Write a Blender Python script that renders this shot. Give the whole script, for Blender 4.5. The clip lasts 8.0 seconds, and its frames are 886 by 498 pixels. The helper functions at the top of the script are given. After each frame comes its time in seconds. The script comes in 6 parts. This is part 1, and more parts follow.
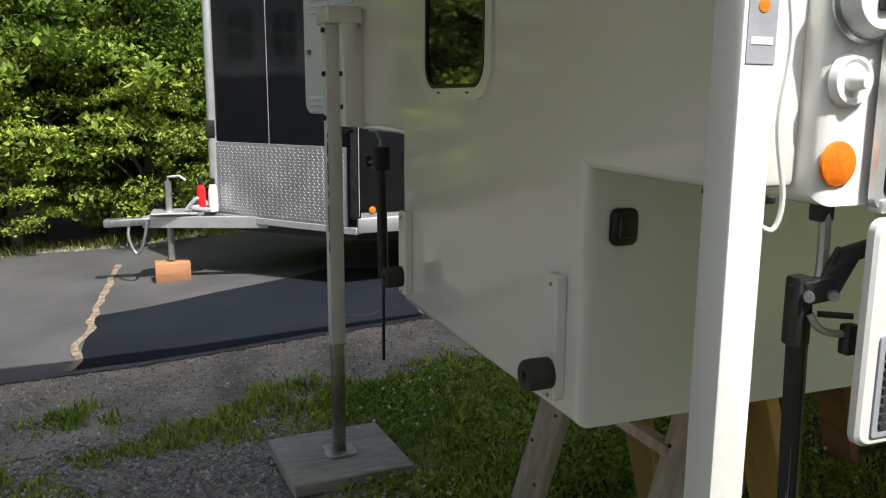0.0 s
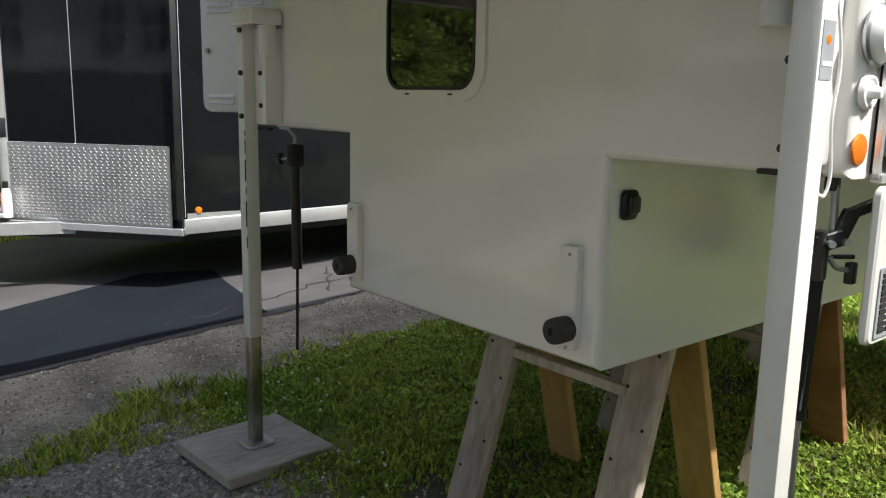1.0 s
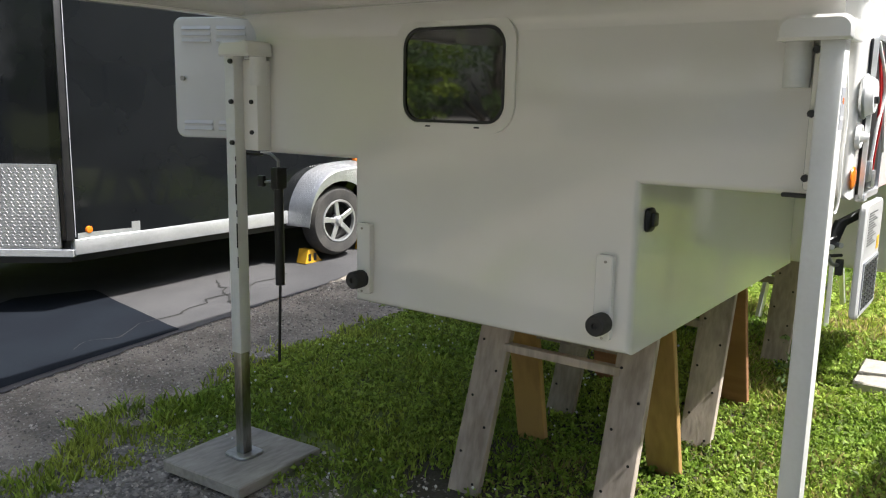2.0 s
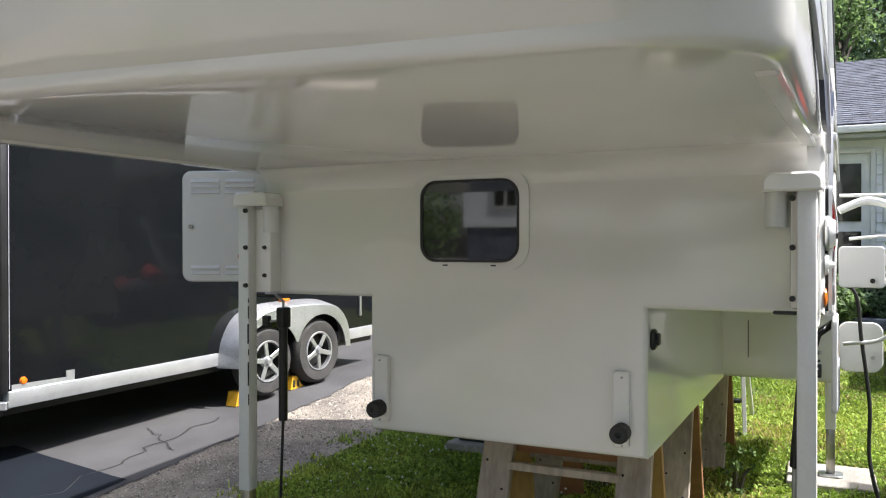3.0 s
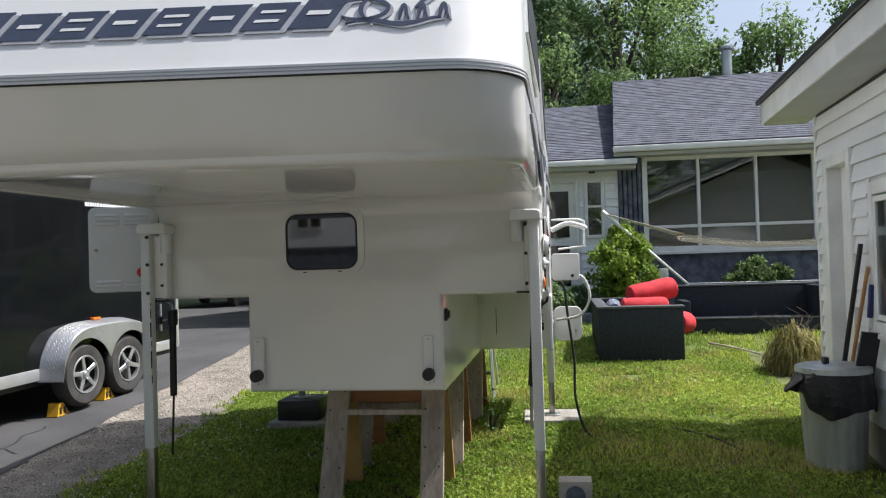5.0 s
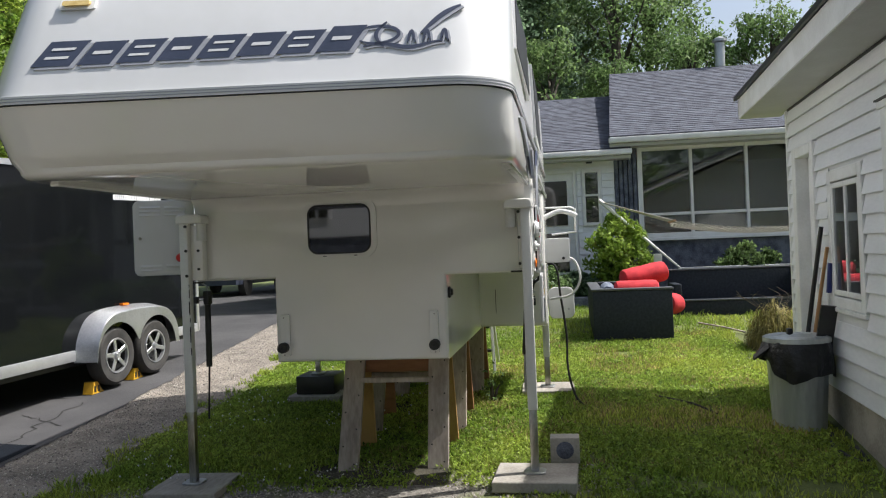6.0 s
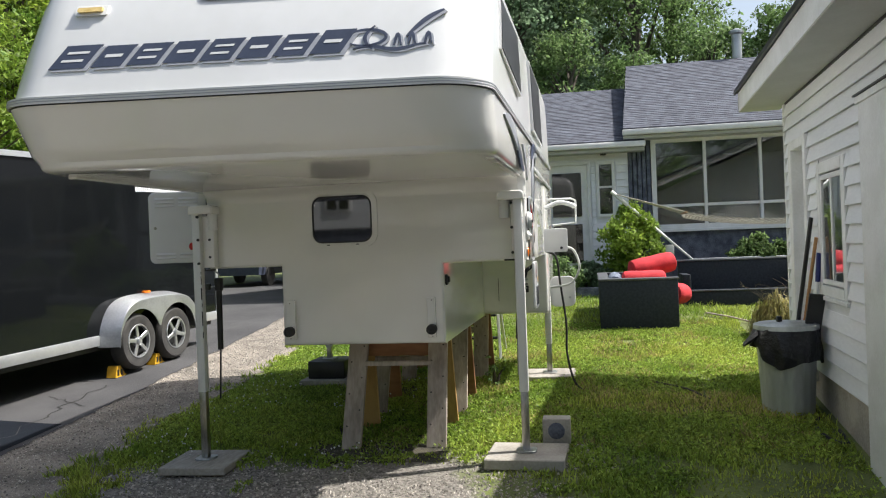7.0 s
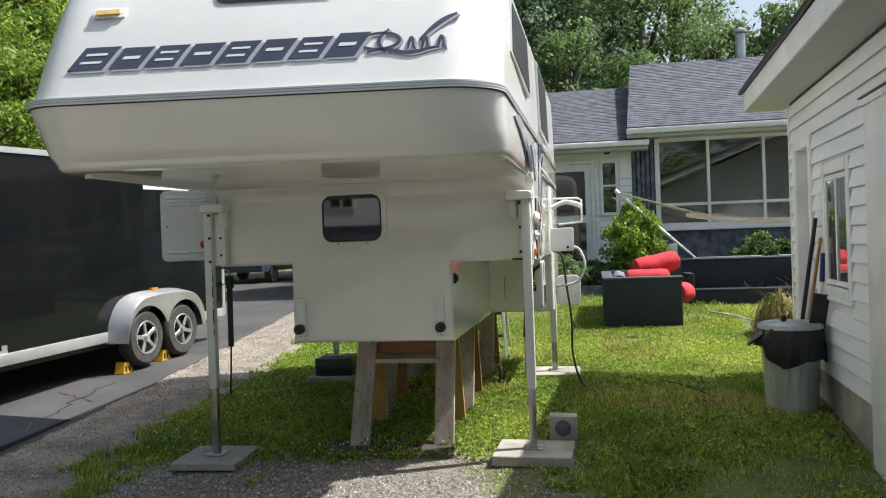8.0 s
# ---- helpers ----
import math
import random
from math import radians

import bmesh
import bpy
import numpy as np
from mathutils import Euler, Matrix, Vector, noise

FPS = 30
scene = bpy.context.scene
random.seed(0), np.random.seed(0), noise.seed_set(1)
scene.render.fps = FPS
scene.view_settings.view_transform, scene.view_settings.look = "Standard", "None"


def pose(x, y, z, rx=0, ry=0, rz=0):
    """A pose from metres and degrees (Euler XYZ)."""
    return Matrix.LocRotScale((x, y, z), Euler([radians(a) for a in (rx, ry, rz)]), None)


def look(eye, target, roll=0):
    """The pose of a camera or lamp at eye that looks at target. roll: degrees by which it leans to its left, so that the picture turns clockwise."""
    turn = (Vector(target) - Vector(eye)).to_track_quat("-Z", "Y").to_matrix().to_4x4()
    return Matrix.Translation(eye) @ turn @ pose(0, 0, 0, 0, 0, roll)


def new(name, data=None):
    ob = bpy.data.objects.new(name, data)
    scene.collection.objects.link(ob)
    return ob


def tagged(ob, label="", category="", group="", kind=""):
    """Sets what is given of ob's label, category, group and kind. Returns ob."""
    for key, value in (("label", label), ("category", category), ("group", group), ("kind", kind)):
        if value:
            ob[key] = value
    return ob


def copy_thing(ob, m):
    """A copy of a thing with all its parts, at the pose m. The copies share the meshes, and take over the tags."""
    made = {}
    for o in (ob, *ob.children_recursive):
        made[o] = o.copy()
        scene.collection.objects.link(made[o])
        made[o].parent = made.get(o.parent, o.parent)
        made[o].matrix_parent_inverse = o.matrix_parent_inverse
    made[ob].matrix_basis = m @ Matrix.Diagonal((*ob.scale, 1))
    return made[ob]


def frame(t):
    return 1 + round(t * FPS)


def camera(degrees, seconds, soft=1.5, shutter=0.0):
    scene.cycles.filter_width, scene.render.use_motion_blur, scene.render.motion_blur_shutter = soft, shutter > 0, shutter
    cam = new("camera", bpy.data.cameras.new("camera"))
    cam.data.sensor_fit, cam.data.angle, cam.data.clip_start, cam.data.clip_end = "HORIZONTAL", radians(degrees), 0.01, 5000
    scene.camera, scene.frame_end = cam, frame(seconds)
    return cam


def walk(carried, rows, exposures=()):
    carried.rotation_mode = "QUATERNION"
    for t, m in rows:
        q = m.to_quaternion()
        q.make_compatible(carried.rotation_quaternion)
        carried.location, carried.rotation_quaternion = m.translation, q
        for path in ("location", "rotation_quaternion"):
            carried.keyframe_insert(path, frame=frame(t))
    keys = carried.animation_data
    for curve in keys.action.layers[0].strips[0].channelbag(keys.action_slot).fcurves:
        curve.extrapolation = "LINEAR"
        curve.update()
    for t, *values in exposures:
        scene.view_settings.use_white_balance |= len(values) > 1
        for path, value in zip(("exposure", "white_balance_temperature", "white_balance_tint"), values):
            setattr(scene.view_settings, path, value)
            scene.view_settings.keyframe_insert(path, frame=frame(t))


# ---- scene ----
cam = camera(57.1, 8.0, soft=1.1)
PATH = [
    (0, (-0.032, 0.12, 1.576), (0.678, 1.953, 1.206), 0.3),
    (0.5, (-0.413, 0.179, 1.563), (0.562, 1.886, 1.196), 0.3),
    (1, (-0.812, 0.246, 1.57), (0.447, 1.756, 1.208), 1.1),
    (1.2, (-0.974, 0.26, 1.57), (0.337, 1.724, 1.204), 1.1),
    (2.3, (-1.833, 0.701, 1.691), (-0.135, 1.72, 1.412), 1.7),
    (2.5, (-1.959, 0.761, 1.673), (-0.214, 1.72, 1.485), 1.9),
    (3, (-2.246, 0.925, 1.674), (-0.452, 1.809, 1.662), -0.1),
    (3.5, (-2.681, 0.989, 1.641), (-0.742, 1.478, 1.689), -0.9),
    (4, (-3.104, 0.914, 1.614), (-1.131, 1.238, 1.639), -1.2),
    (4.5, (-3.575, 0.93, 1.633), (-1.597, 1.224, 1.665), -1.4),
    (5.8, (-4.521, 0.793, 1.591), (-2.541, 1.077, 1.609), -2.3),
    (6, (-4.641, 0.788, 1.583), (-2.663, 1.083, 1.59), -2.3),
    (6.5, (-4.797, 0.677, 1.583), (-2.82, 0.977, 1.581), -2.2),
    (7, (-4.88, 0.543, 1.558), (-2.912, 0.902, 1.547), -2.2),
    (7.5, (-4.936, 0.552, 1.568), (-2.967, 0.904, 1.559), -2.2),
    (8, (-4.957, 0.583, 1.575), (-2.991, 0.945, 1.557), -2.0),
]
EXPOSURE = [(0.0, 0.55, 6250, 10), (1.0, 0.66, 6300, 9), (2.5, 1.13, 6150, 12), (3.0, 1.08, 6100, 13), (3.5, 1.0, 5950, 13), (4.0, 0.78, 5980, 12), (4.5, 0.56, 6000, 12), (6.0, 0.36, 6180, 11), (7.0, 0.58, 6250, 10), (8.0, 0.59, 6280, 9)]
walk(cam, [(t, look(eye, target, roll)) for t, eye, target, roll in PATH], EXPOSURE)

# ---- world and sun ----
SUN_DIR = Vector((0.20, -0.66, 1.0)).normalized()
world = bpy.data.worlds.new("sky")
scene.world = world
world.use_nodes = True
wn = world.node_tree.nodes
sky = wn.new("ShaderNodeTexSky")
sky.sky_type = "NISHITA"
sky.sun_disc = False
sky.sun_elevation = math.asin(SUN_DIR.z)
sky.sun_rotation = math.atan2(SUN_DIR.x, SUN_DIR.y)
sky.dust_density = 4.0
sky.air_density = 1.2
wn["Background"].inputs["Strength"].default_value = 0.122
haze = wn.new("ShaderNodeHueSaturation")
haze.inputs["Saturation"].default_value = 0.75
world.node_tree.links.new(sky.outputs[0], haze.inputs["Color"])
world.node_tree.links.new(haze.outputs[0], wn["Background"].inputs["Color"])
sun = new("sun", bpy.data.lights.new("sun", "SUN"))
sun.data.energy, sun.data.angle, sun.data.color = 4.9, radians(0.6), (1.0, 0.95, 0.87)
sun.matrix_world = look(SUN_DIR * 60, (0, 0, 0))


# ---- materials ----
def mat(name, a, b=None, rough=0.6, metal=0.0, scale=6.0, fine=60.0, bump=0.15, depth=0.004, spec=0.5, coat=0.0,
        stretch=(1, 1, 1), per_piece=0.0, island=0.0, low=0.35, high=0.65, rough2=None):
    """Two-scale noise between the colours a and b, fine relief, and per-piece variation."""
    m = bpy.data.materials.new(name)
    m.use_nodes = True
    t = m.node_tree
    n, l = t.nodes, t.links
    p = n["Principled BSDF"]
    p.inputs["Metallic"].default_value = metal
    p.inputs["Roughness"].default_value = rough
    p.inputs["Specular IOR Level"].default_value = spec
    p.inputs["Coat Weight"].default_value = coat
    p.inputs["Coat Roughness"].default_value = 0.08
    co = n.new("ShaderNodeNewGeometry")
    mp = n.new("ShaderNodeMapping")
    mp.inputs["Scale"].default_value = stretch
    l.new(co.outputs["Position"], mp.inputs["Vector"])
    n1, n2 = n.new("ShaderNodeTexNoise"), n.new("ShaderNodeTexNoise")
    n1.inputs["Scale"].default_value, n1.inputs["Detail"].default_value = scale, 4
    n2.inputs["Scale"].default_value, n2.inputs["Detail"].default_value = fine, 3
    for q in (n1, n2):
        l.new(mp.outputs[0], q.inputs["Vector"])
    b = b or tuple(0.8 * c for c in a)
    add = n.new("ShaderNodeMath")
    add.operation = "MULTIPLY_ADD"
    add.inputs[1].default_value, add.inputs[2].default_value = 0.45, -0.22
    l.new(n2.outputs[0], add.inputs[0])
    sm = n.new("ShaderNodeMath")
    sm.operation = "ADD"
    l.new(add.outputs[0], sm.inputs[0])
    l.new(n1.outputs[0], sm.inputs[1])
    ramp = n.new("ShaderNodeValToRGB")
    ramp.color_ramp.elements[0].position, ramp.color_ramp.elements[1].position = low, high
    ramp.color_ramp.elements[0].color, ramp.color_ramp.elements[1].color = (*b, 1), (*a, 1)
    l.new(sm.outputs[0], ramp.inputs[0])
    out = ramp.outputs[0]
    if per_piece or island:
        hsv = n.new("ShaderNodeHueSaturation")
        rng = n.new("ShaderNodeMapRange")
        k = per_piece or island
        rng.inputs[3].default_value, rng.inputs[4].default_value = 1 - k, 1 + k
        src = n.new("ShaderNodeObjectInfo").outputs["Random"] if per_piece else co.outputs["Random Per Island"]
        l.new(src, rng.inputs[0])
        l.new(rng.outputs[0], hsv.inputs["Value"])
        l.new(out, hsv.inputs["Color"])
        out = hsv.outputs[0]
    l.new(out, p.inputs["Base Color"])
    if rough2 is not None:
        rr = n.new("ShaderNodeMapRange")
        rr.inputs[3].default_value, rr.inputs[4].default_value = rough, rough2
        l.new(n1.outputs[0], rr.inputs[0])
        l.new(rr.outputs[0], p.inputs["Roughness"])
    if bump:
        bp = n.new("ShaderNodeBump")
        bp.inputs["Strength"].default_value, bp.inputs["Distance"].default_value = bump, depth
        l.new(n2.outputs[0], bp.inputs["Height"])
        l.new(bp.outputs[0], p.inputs["Normal"])
    return m


def leafy(name, a, b, island=0.45, through_light=0.45):
    m = mat(name, a, b, rough=0.55, scale=0.7, fine=14, bump=0, island=island, spec=0.3)
    t = m.node_tree
    n, l = t.nodes, t.links
    p = n["Principled BSDF"]
    src = p.inputs["Base Color"].links[0].from_socket
    tr = n.new("ShaderNodeBsdfTranslucent")
    l.new(src, tr.inputs["Color"])
    mix = n.new("ShaderNodeMixShader")
    mix.inputs[0].default_value = through_light
    l.new(p.outputs[0], mix.inputs[1])
    l.new(tr.outputs[0], mix.inputs[2])
    l.new(mix.outputs[0], n["Material Output"].inputs["Surface"])
    return m


def glass(name, tint, rough=0.0):
    m = bpy.data.materials.new(name)
    m.use_nodes = True
    p = m.node_tree.nodes["Principled BSDF"]
    p.inputs["Base Color"].default_value = (*tint, 1)
    p.inputs["Transmission Weight"].default_value = 1.0
    p.inputs["Roughness"].default_value = rough
    p.inputs["IOR"].default_value = 1.5
    return m


GEL = mat("cream_gelcoat", (0.80, 0.79, 0.755), (0.775, 0.76, 0.72), rough=0.07, scale=1.3, fine=5, bump=0.015, depth=0.003, coat=0.5, rough2=0.12)
GELW = mat("white_gelcoat", (0.69, 0.69, 0.68), (0.66, 0.66, 0.645), rough=0.20, scale=1.5, fine=10, bump=0.02, depth=0.002, coat=0.3)
WPAINT = mat("white_painted_steel", (0.76, 0.76, 0.73), (0.71, 0.705, 0.67), rough=0.35, scale=5, fine=70, bump=0.05, depth=0.001)
WPLAST = mat("white_plastic", (0.80, 0.80, 0.78), (0.72, 0.72, 0.70), rough=0.4, scale=7, fine=50, bump=0.03)
STEEL = mat("galvanised_steel", (0.55, 0.56, 0.56), (0.34, 0.35, 0.35), rough=0.38, metal=0.9, scale=7, fine=50, bump=0.08, depth=0.002, stretch=(1, 1, 0.35))
CHROME = mat("bare_steel_tube", (0.5, 0.49, 0.46), (0.28, 0.27, 0.24), rough=0.3, metal=1.0, scale=9, fine=80, bump=0.05, stretch=(1, 1, 0.3))
DIAMOND = mat("bright_aluminium", (0.54, 0.55, 0.56), (0.40, 0.41, 0.42), rough=0.34, metal=0.75, scale=3, fine=40, bump=0.05)
ALU = mat("aluminium_trim", (0.70, 0.71, 0.72), (0.60, 0.61, 0.62), rough=0.38, metal=0.7, scale=5, fine=60, bump=0.04)
BLACKP = mat("black_plastic", (0.012, 0.012, 0.013), (0.02, 0.02, 0.02), rough=0.4, scale=9, fine=90, bump=0.08)
RUBBER = mat("black_rubber", (0.022, 0.022, 0.022), (0.04, 0.038, 0.035), rough=0.75, scale=8, fine=70, bump=0.2)
TYRE = mat("tyre_rubber", (0.035, 0.034, 0.033), (0.06, 0.057, 0.052), rough=0.8, scale=8, fine=60, bump=0.2)
TRAILER = mat("glossy_black_panel", (0.006, 0.007, 0.008), (0.009, 0.010, 0.011), rough=0.06, scale=1.2, fine=2.0, bump=0.10, depth=0.02, coat=0.0, spec=0.3)
ASPH = mat("old_asphalt", (0.078, 0.076, 0.077), (0.050, 0.049, 0.051), rough=0.9, scale=1.2, fine=120, bump=0.5, depth=0.004)
PATCHM = mat("near_black_patch", (0.010, 0.0135, 0.019), (0.007, 0.009, 0.014), rough=0.95, spec=0.15, scale=1.5, fine=130, bump=0.4, depth=0.003)
GRAVEL = mat("gravel", (0.35, 0.308, 0.255), (0.15, 0.134, 0.115), rough=0.95, spec=0.2, scale=3.0, fine=48, bump=1.0, depth=0.02, low=0.30, high=0.70)
STONE = mat("gravel_stone", (0.39, 0.355, 0.31), (0.21, 0.19, 0.165), rough=0.9, scale=20, fine=120, bump=0.3, island=0.6)
CRACK = mat("crack_with_sand", (0.30, 0.235, 0.16), (0.12, 0.10, 0.075), rough=0.95, scale=14, fine=60, bump=0.6)
TAR = mat("dark_crack", (0.015, 0.015, 0.015), (0.03, 0.028, 0.025), rough=0.95, scale=14, fine=60, bump=0.4)
CONC = mat("weathered_concrete", (0.42, 0.39, 0.34), (0.27, 0.25, 0.215), rough=0.9, scale=3.5, fine=50, bump=0.5, depth=0.004)
OLDWOOD = mat("weathered_lumber", (0.47, 0.40, 0.34), (0.26, 0.215, 0.18), rough=0.85, scale=5, fine=45, bump=0.5, depth=0.003, stretch=(1, 1, 0.12), per_piece=0.2)
PINE = mat("orange_stained_lumber", (0.42, 0.20, 0.095), (0.27, 0.125, 0.06), rough=0.75, scale=4, fine=30, bump=0.3, stretch=(0.2, 0.2, 1))
YWOOD = mat("yellow_pine_board", (0.50, 0.31, 0.11), (0.33, 0.19, 0.07), rough=0.75, scale=4, fine=30, bump=0.3, stretch=(1, 1, 0.15))
DARKSOIL = mat("bare_dark_soil", (0.075, 0.066, 0.045), (0.035, 0.032, 0.022), rough=0.95, scale=4, fine=60, bump=0.9, depth=0.012)
PLY = mat("weathered_plywood", (0.43, 0.40, 0.35), (0.25, 0.23, 0.20), rough=0.9, scale=3, fine=40, bump=0.5, stretch=(0.3, 1, 1))
BARK = mat("bark", (0.12, 0.10, 0.08), (0.05, 0.042, 0.034), rough=0.95, scale=6, fine=40, bump=0.8, depth=0.02, stretch=(1, 1, 0.25))
LEAF = leafy("deciduous_leaf", (0.22, 0.31, 0.12), (0.10, 0.17, 0.055), 0.55, 0.55)
LEAFY = leafy("sunny_maple_leaf", (0.33, 0.42, 0.07), (0.11, 0.20, 0.03), island=0.6)
LEAFD = leafy("dark_tree_leaf", (0.22, 0.31, 0.18), (0.10, 0.165, 0.09), 0.5, 0.55)
CEDAR = leafy("cedar_foliage", (0.32, 0.43, 0.07), (0.12, 0.22, 0.035), island=0.4)
GRASS = leafy("grass_blade", (0.43, 0.48, 0.09), (0.20, 0.31, 0.042), island=0.55)
STRAW = leafy("dry_stalks", (0.50, 0.41, 0.17), (0.22, 0.20, 0.07), island=0.55)
CLOVER = leafy("clover_leaf", (0.37, 0.46, 0.08), (0.17, 0.27, 0.035), island=0.55)
PETAL = mat("white_clover", (0.75, 0.75, 0.7), rough=0.8, bump=0)
SIDING = mat("white_vinyl_siding", (0.80, 0.81, 0.82), (0.71, 0.72, 0.735), rough=0.5, scale=2, fine=40, bump=0.12, depth=0.002, stretch=(0.3, 0.3, 1.5))
# soffit colour is a darker grey than the trim
SOFFIT = mat("light_grey_soffit", (0.48, 0.485, 0.475), (0.43, 0.435, 0.425), rough=0.6, scale=3, fine=40, bump=0.05)
TRIMW = mat("white_trim", (0.78, 0.78, 0.77), (0.68, 0.68, 0.66), rough=0.5, scale=4, fine=50, bump=0.08)
SHINGLE = mat("grey_blue_shingle", (0.112, 0.120, 0.148), (0.066, 0.071, 0.09), rough=0.92, scale=5, fine=60, bump=0.6, island=0.12)
STUCCO = mat("dark_blue_grey_stucco", (0.155, 0.17, 0.215), (0.065, 0.073, 0.10), rough=0.9, scale=7, fine=45, bump=0.8, depth=0.012)
BRICK = mat("dark_brown_boards", (0.055, 0.045, 0.042), (0.03, 0.026, 0.026), rough=0.8, scale=8, fine=40, bump=0.4)
WICKER = mat("black_resin_wicker", (0.020, 0.025, 0.033), (0.032, 0.038, 0.048), rough=0.7, spec=0.2, scale=30, fine=120, bump=0.5, depth=0.003)
WTOP = mat("grey_black_resin_edge", (0.10, 0.105, 0.115), (0.07, 0.074, 0.08), rough=0.5, scale=20, fine=90, bump=0.3)
REDF = mat("red_outdoor_fabric", (0.62, 0.035, 0.045), (0.46, 0.022, 0.03), rough=0.85, scale=8, fine=160, bump=0.25)
BLUEF = mat("blue_grey_fabric", (0.045, 0.06, 0.11), (0.22, 0.25, 0.30), rough=0.8, scale=30, fine=160, bump=0.2)
AMBER = mat("amber_lens", (0.85, 0.22, 0.01), (0.7, 0.15, 0.01), rough=0.2, scale=40, fine=200, bump=0.2, coat=0.5)
REDP = mat("red_paint", (0.6, 0.02, 0.02), rough=0.3, bump=0.02)
YELP = mat("yellow_plastic", (0.75, 0.42, 0.02), (0.6, 0.33, 0.02), rough=0.5, bump=0.1)
CLEARL = mat("faded_amber_lens", (0.72, 0.55, 0.22), (0.6, 0.42, 0.14), rough=0.25, scale=40, fine=200, bump=0.1)
NAVY = mat("navy_decal", (0.055, 0.065, 0.10), (0.04, 0.05, 0.08), rough=0.35, bump=0.01)
SILVER = mat("silver_grey_decal", (0.36, 0.37, 0.40), (0.30, 0.31, 0.34), rough=0.35, bump=0.01)
WHITED = mat("white_decal", (0.8, 0.8, 0.8), rough=0.5, bump=0)
WINDARK = mat("tinted_window", (0.012, 0.012, 0.012), (0.014, 0.014, 0.013), rough=0.04, scale=2, fine=10, bump=0.02, depth=0.001, spec=0.8)
# dark blue wall colour stands in for the unlit look of the rooms
ROOMD = mat("painted_dim_room", (0.055, 0.066, 0.09), (0.035, 0.042, 0.06), rough=0.9, bump=0)
CURTAIN = mat("light_curtain", (0.5, 0.5, 0.5), (0.35, 0.35, 0.36), rough=0.9, scale=10, fine=60, stretch=(1, 8, 1))
BAG = mat("black_bin_bag", (0.008, 0.008, 0.010), (0.013, 0.013, 0.016), rough=0.35, scale=12, fine=30, bump=0.5, depth=0.02)
BINM = mat("galvanised_bin", (0.58, 0.60, 0.59), (0.42, 0.44, 0.43), rough=0.36, metal=0.5, scale=5, fine=30, bump=0.1, stretch=(1, 1, 0.2))
HANDLEW = mat("wooden_handle", (0.5, 0.27, 0.11), (0.4, 0.2, 0.08), rough=0.5, bump=0.1, stretch=(1, 1, 0.1))
BLUEP = mat("blue_plastic", (0.02, 0.03, 0.16), rough=0.4, bump=0.05)
ROPE = mat("beige_rope_net", (0.5, 0.47, 0.40), (0.38, 0.35, 0.3), rough=0.9, scale=20, fine=90, bump=0.3)
WIREW = mat("white_cable", (0.75, 0.75, 0.72), rough=0.5, bump=0)
SIDEPANE = mat("smoked_side_window", (0.045, 0.047, 0.05), (0.03, 0.031, 0.033), rough=0.5, scale=2, fine=10, bump=0.02, depth=0.001, spec=0.2)
PANE = glass("window_glass", (0.93, 0.96, 0.95))
PANE.node_tree.nodes["Principled BSDF"].inputs["IOR"].default_value = 1.8
CABPANE = mat("reflective_tinted_window", (0.012, 0.012, 0.012), (0.014, 0.014, 0.013), rough=0.03, scale=2, fine=10, bump=0.02, depth=0.001)
CABPANE.node_tree.nodes["Principled BSDF"].inputs["IOR"].default_value = 2.0


# ---- building helpers ----
def rec(name, material, bm, smooth):
    bmesh.ops.recalc_face_normals(bm, faces=bm.faces)
    me = bpy.data.meshes.new(name)
    bm.to_mesh(me)
    bm.free()
    me.materials.append(material)
    if smooth:
        for f in me.polygons:
            f.use_smooth = True
        me.set_sharp_from_angle(angle=radians(35))
    return me


BASES = {}


def thing(name, base, label, category, group="", kind=""):
    ob = new(name)
    ob.matrix_basis = Matrix.Translation(base)
    ob.empty_display_size = 0.1
    BASES[ob] = Matrix.Translation(base)
    return tagged(ob, label, category, group, kind)


def attach(ob, parent):
    ob.parent = parent
    if parent in BASES:
        ob.matrix_parent_inverse = BASES[parent].inverted()
    return ob


def part(name, bm, material, parent, label="", smooth=True):
    ob = new(name, rec(name, material, bm, smooth))
    if label:
        tagged(ob, label)
    return attach(ob, parent)


def solo(name, bm, material, label, category, group="", kind="", smooth=True):
    return tagged(new(name, rec(name, material, bm, smooth)), label, category, group, kind)


def box(x0, x1, y0, y1, z0, z1, bevel=0.0, seg=2, bm=None, m=None):
    bm = bm or bmesh.new()
    vs = bmesh.ops.create_cube(bm, size=1)["verts"]
    for v in vs:
        v.co = Vector(((x0 + x1) / 2 + v.co.x * (x1 - x0), (y0 + y1) / 2 + v.co.y * (y1 - y0), (z0 + z1) / 2 + v.co.z * (z1 - z0)))
    if bevel:
        es = list({e for v in vs for e in v.link_edges})
        out = bmesh.ops.bevel(bm, geom=es, offset=bevel, segments=seg, profile=0.5, affect="EDGES")
        vs = list({v for f in out["faces"] for v in f.verts} | {v for v in vs if v.is_valid})
    if m:
        bmesh.ops.transform(bm, matrix=m, verts=vs)
    return bm


def rod(p, q, r, r2=None, seg=14, bm=None, caps=True):
    bm = bm or bmesh.new()
    p, q = Vector(p), Vector(q)
    d = q - p
    m = Matrix.Translation((p + q) / 2) @ d.to_track_quat("Z", "Y").to_matrix().to_4x4()
    bmesh.ops.create_cone(bm, cap_ends=caps, segments=seg, radius1=r, radius2=r if r2 is None else r2, depth=d.length, matrix=m)
    return bm


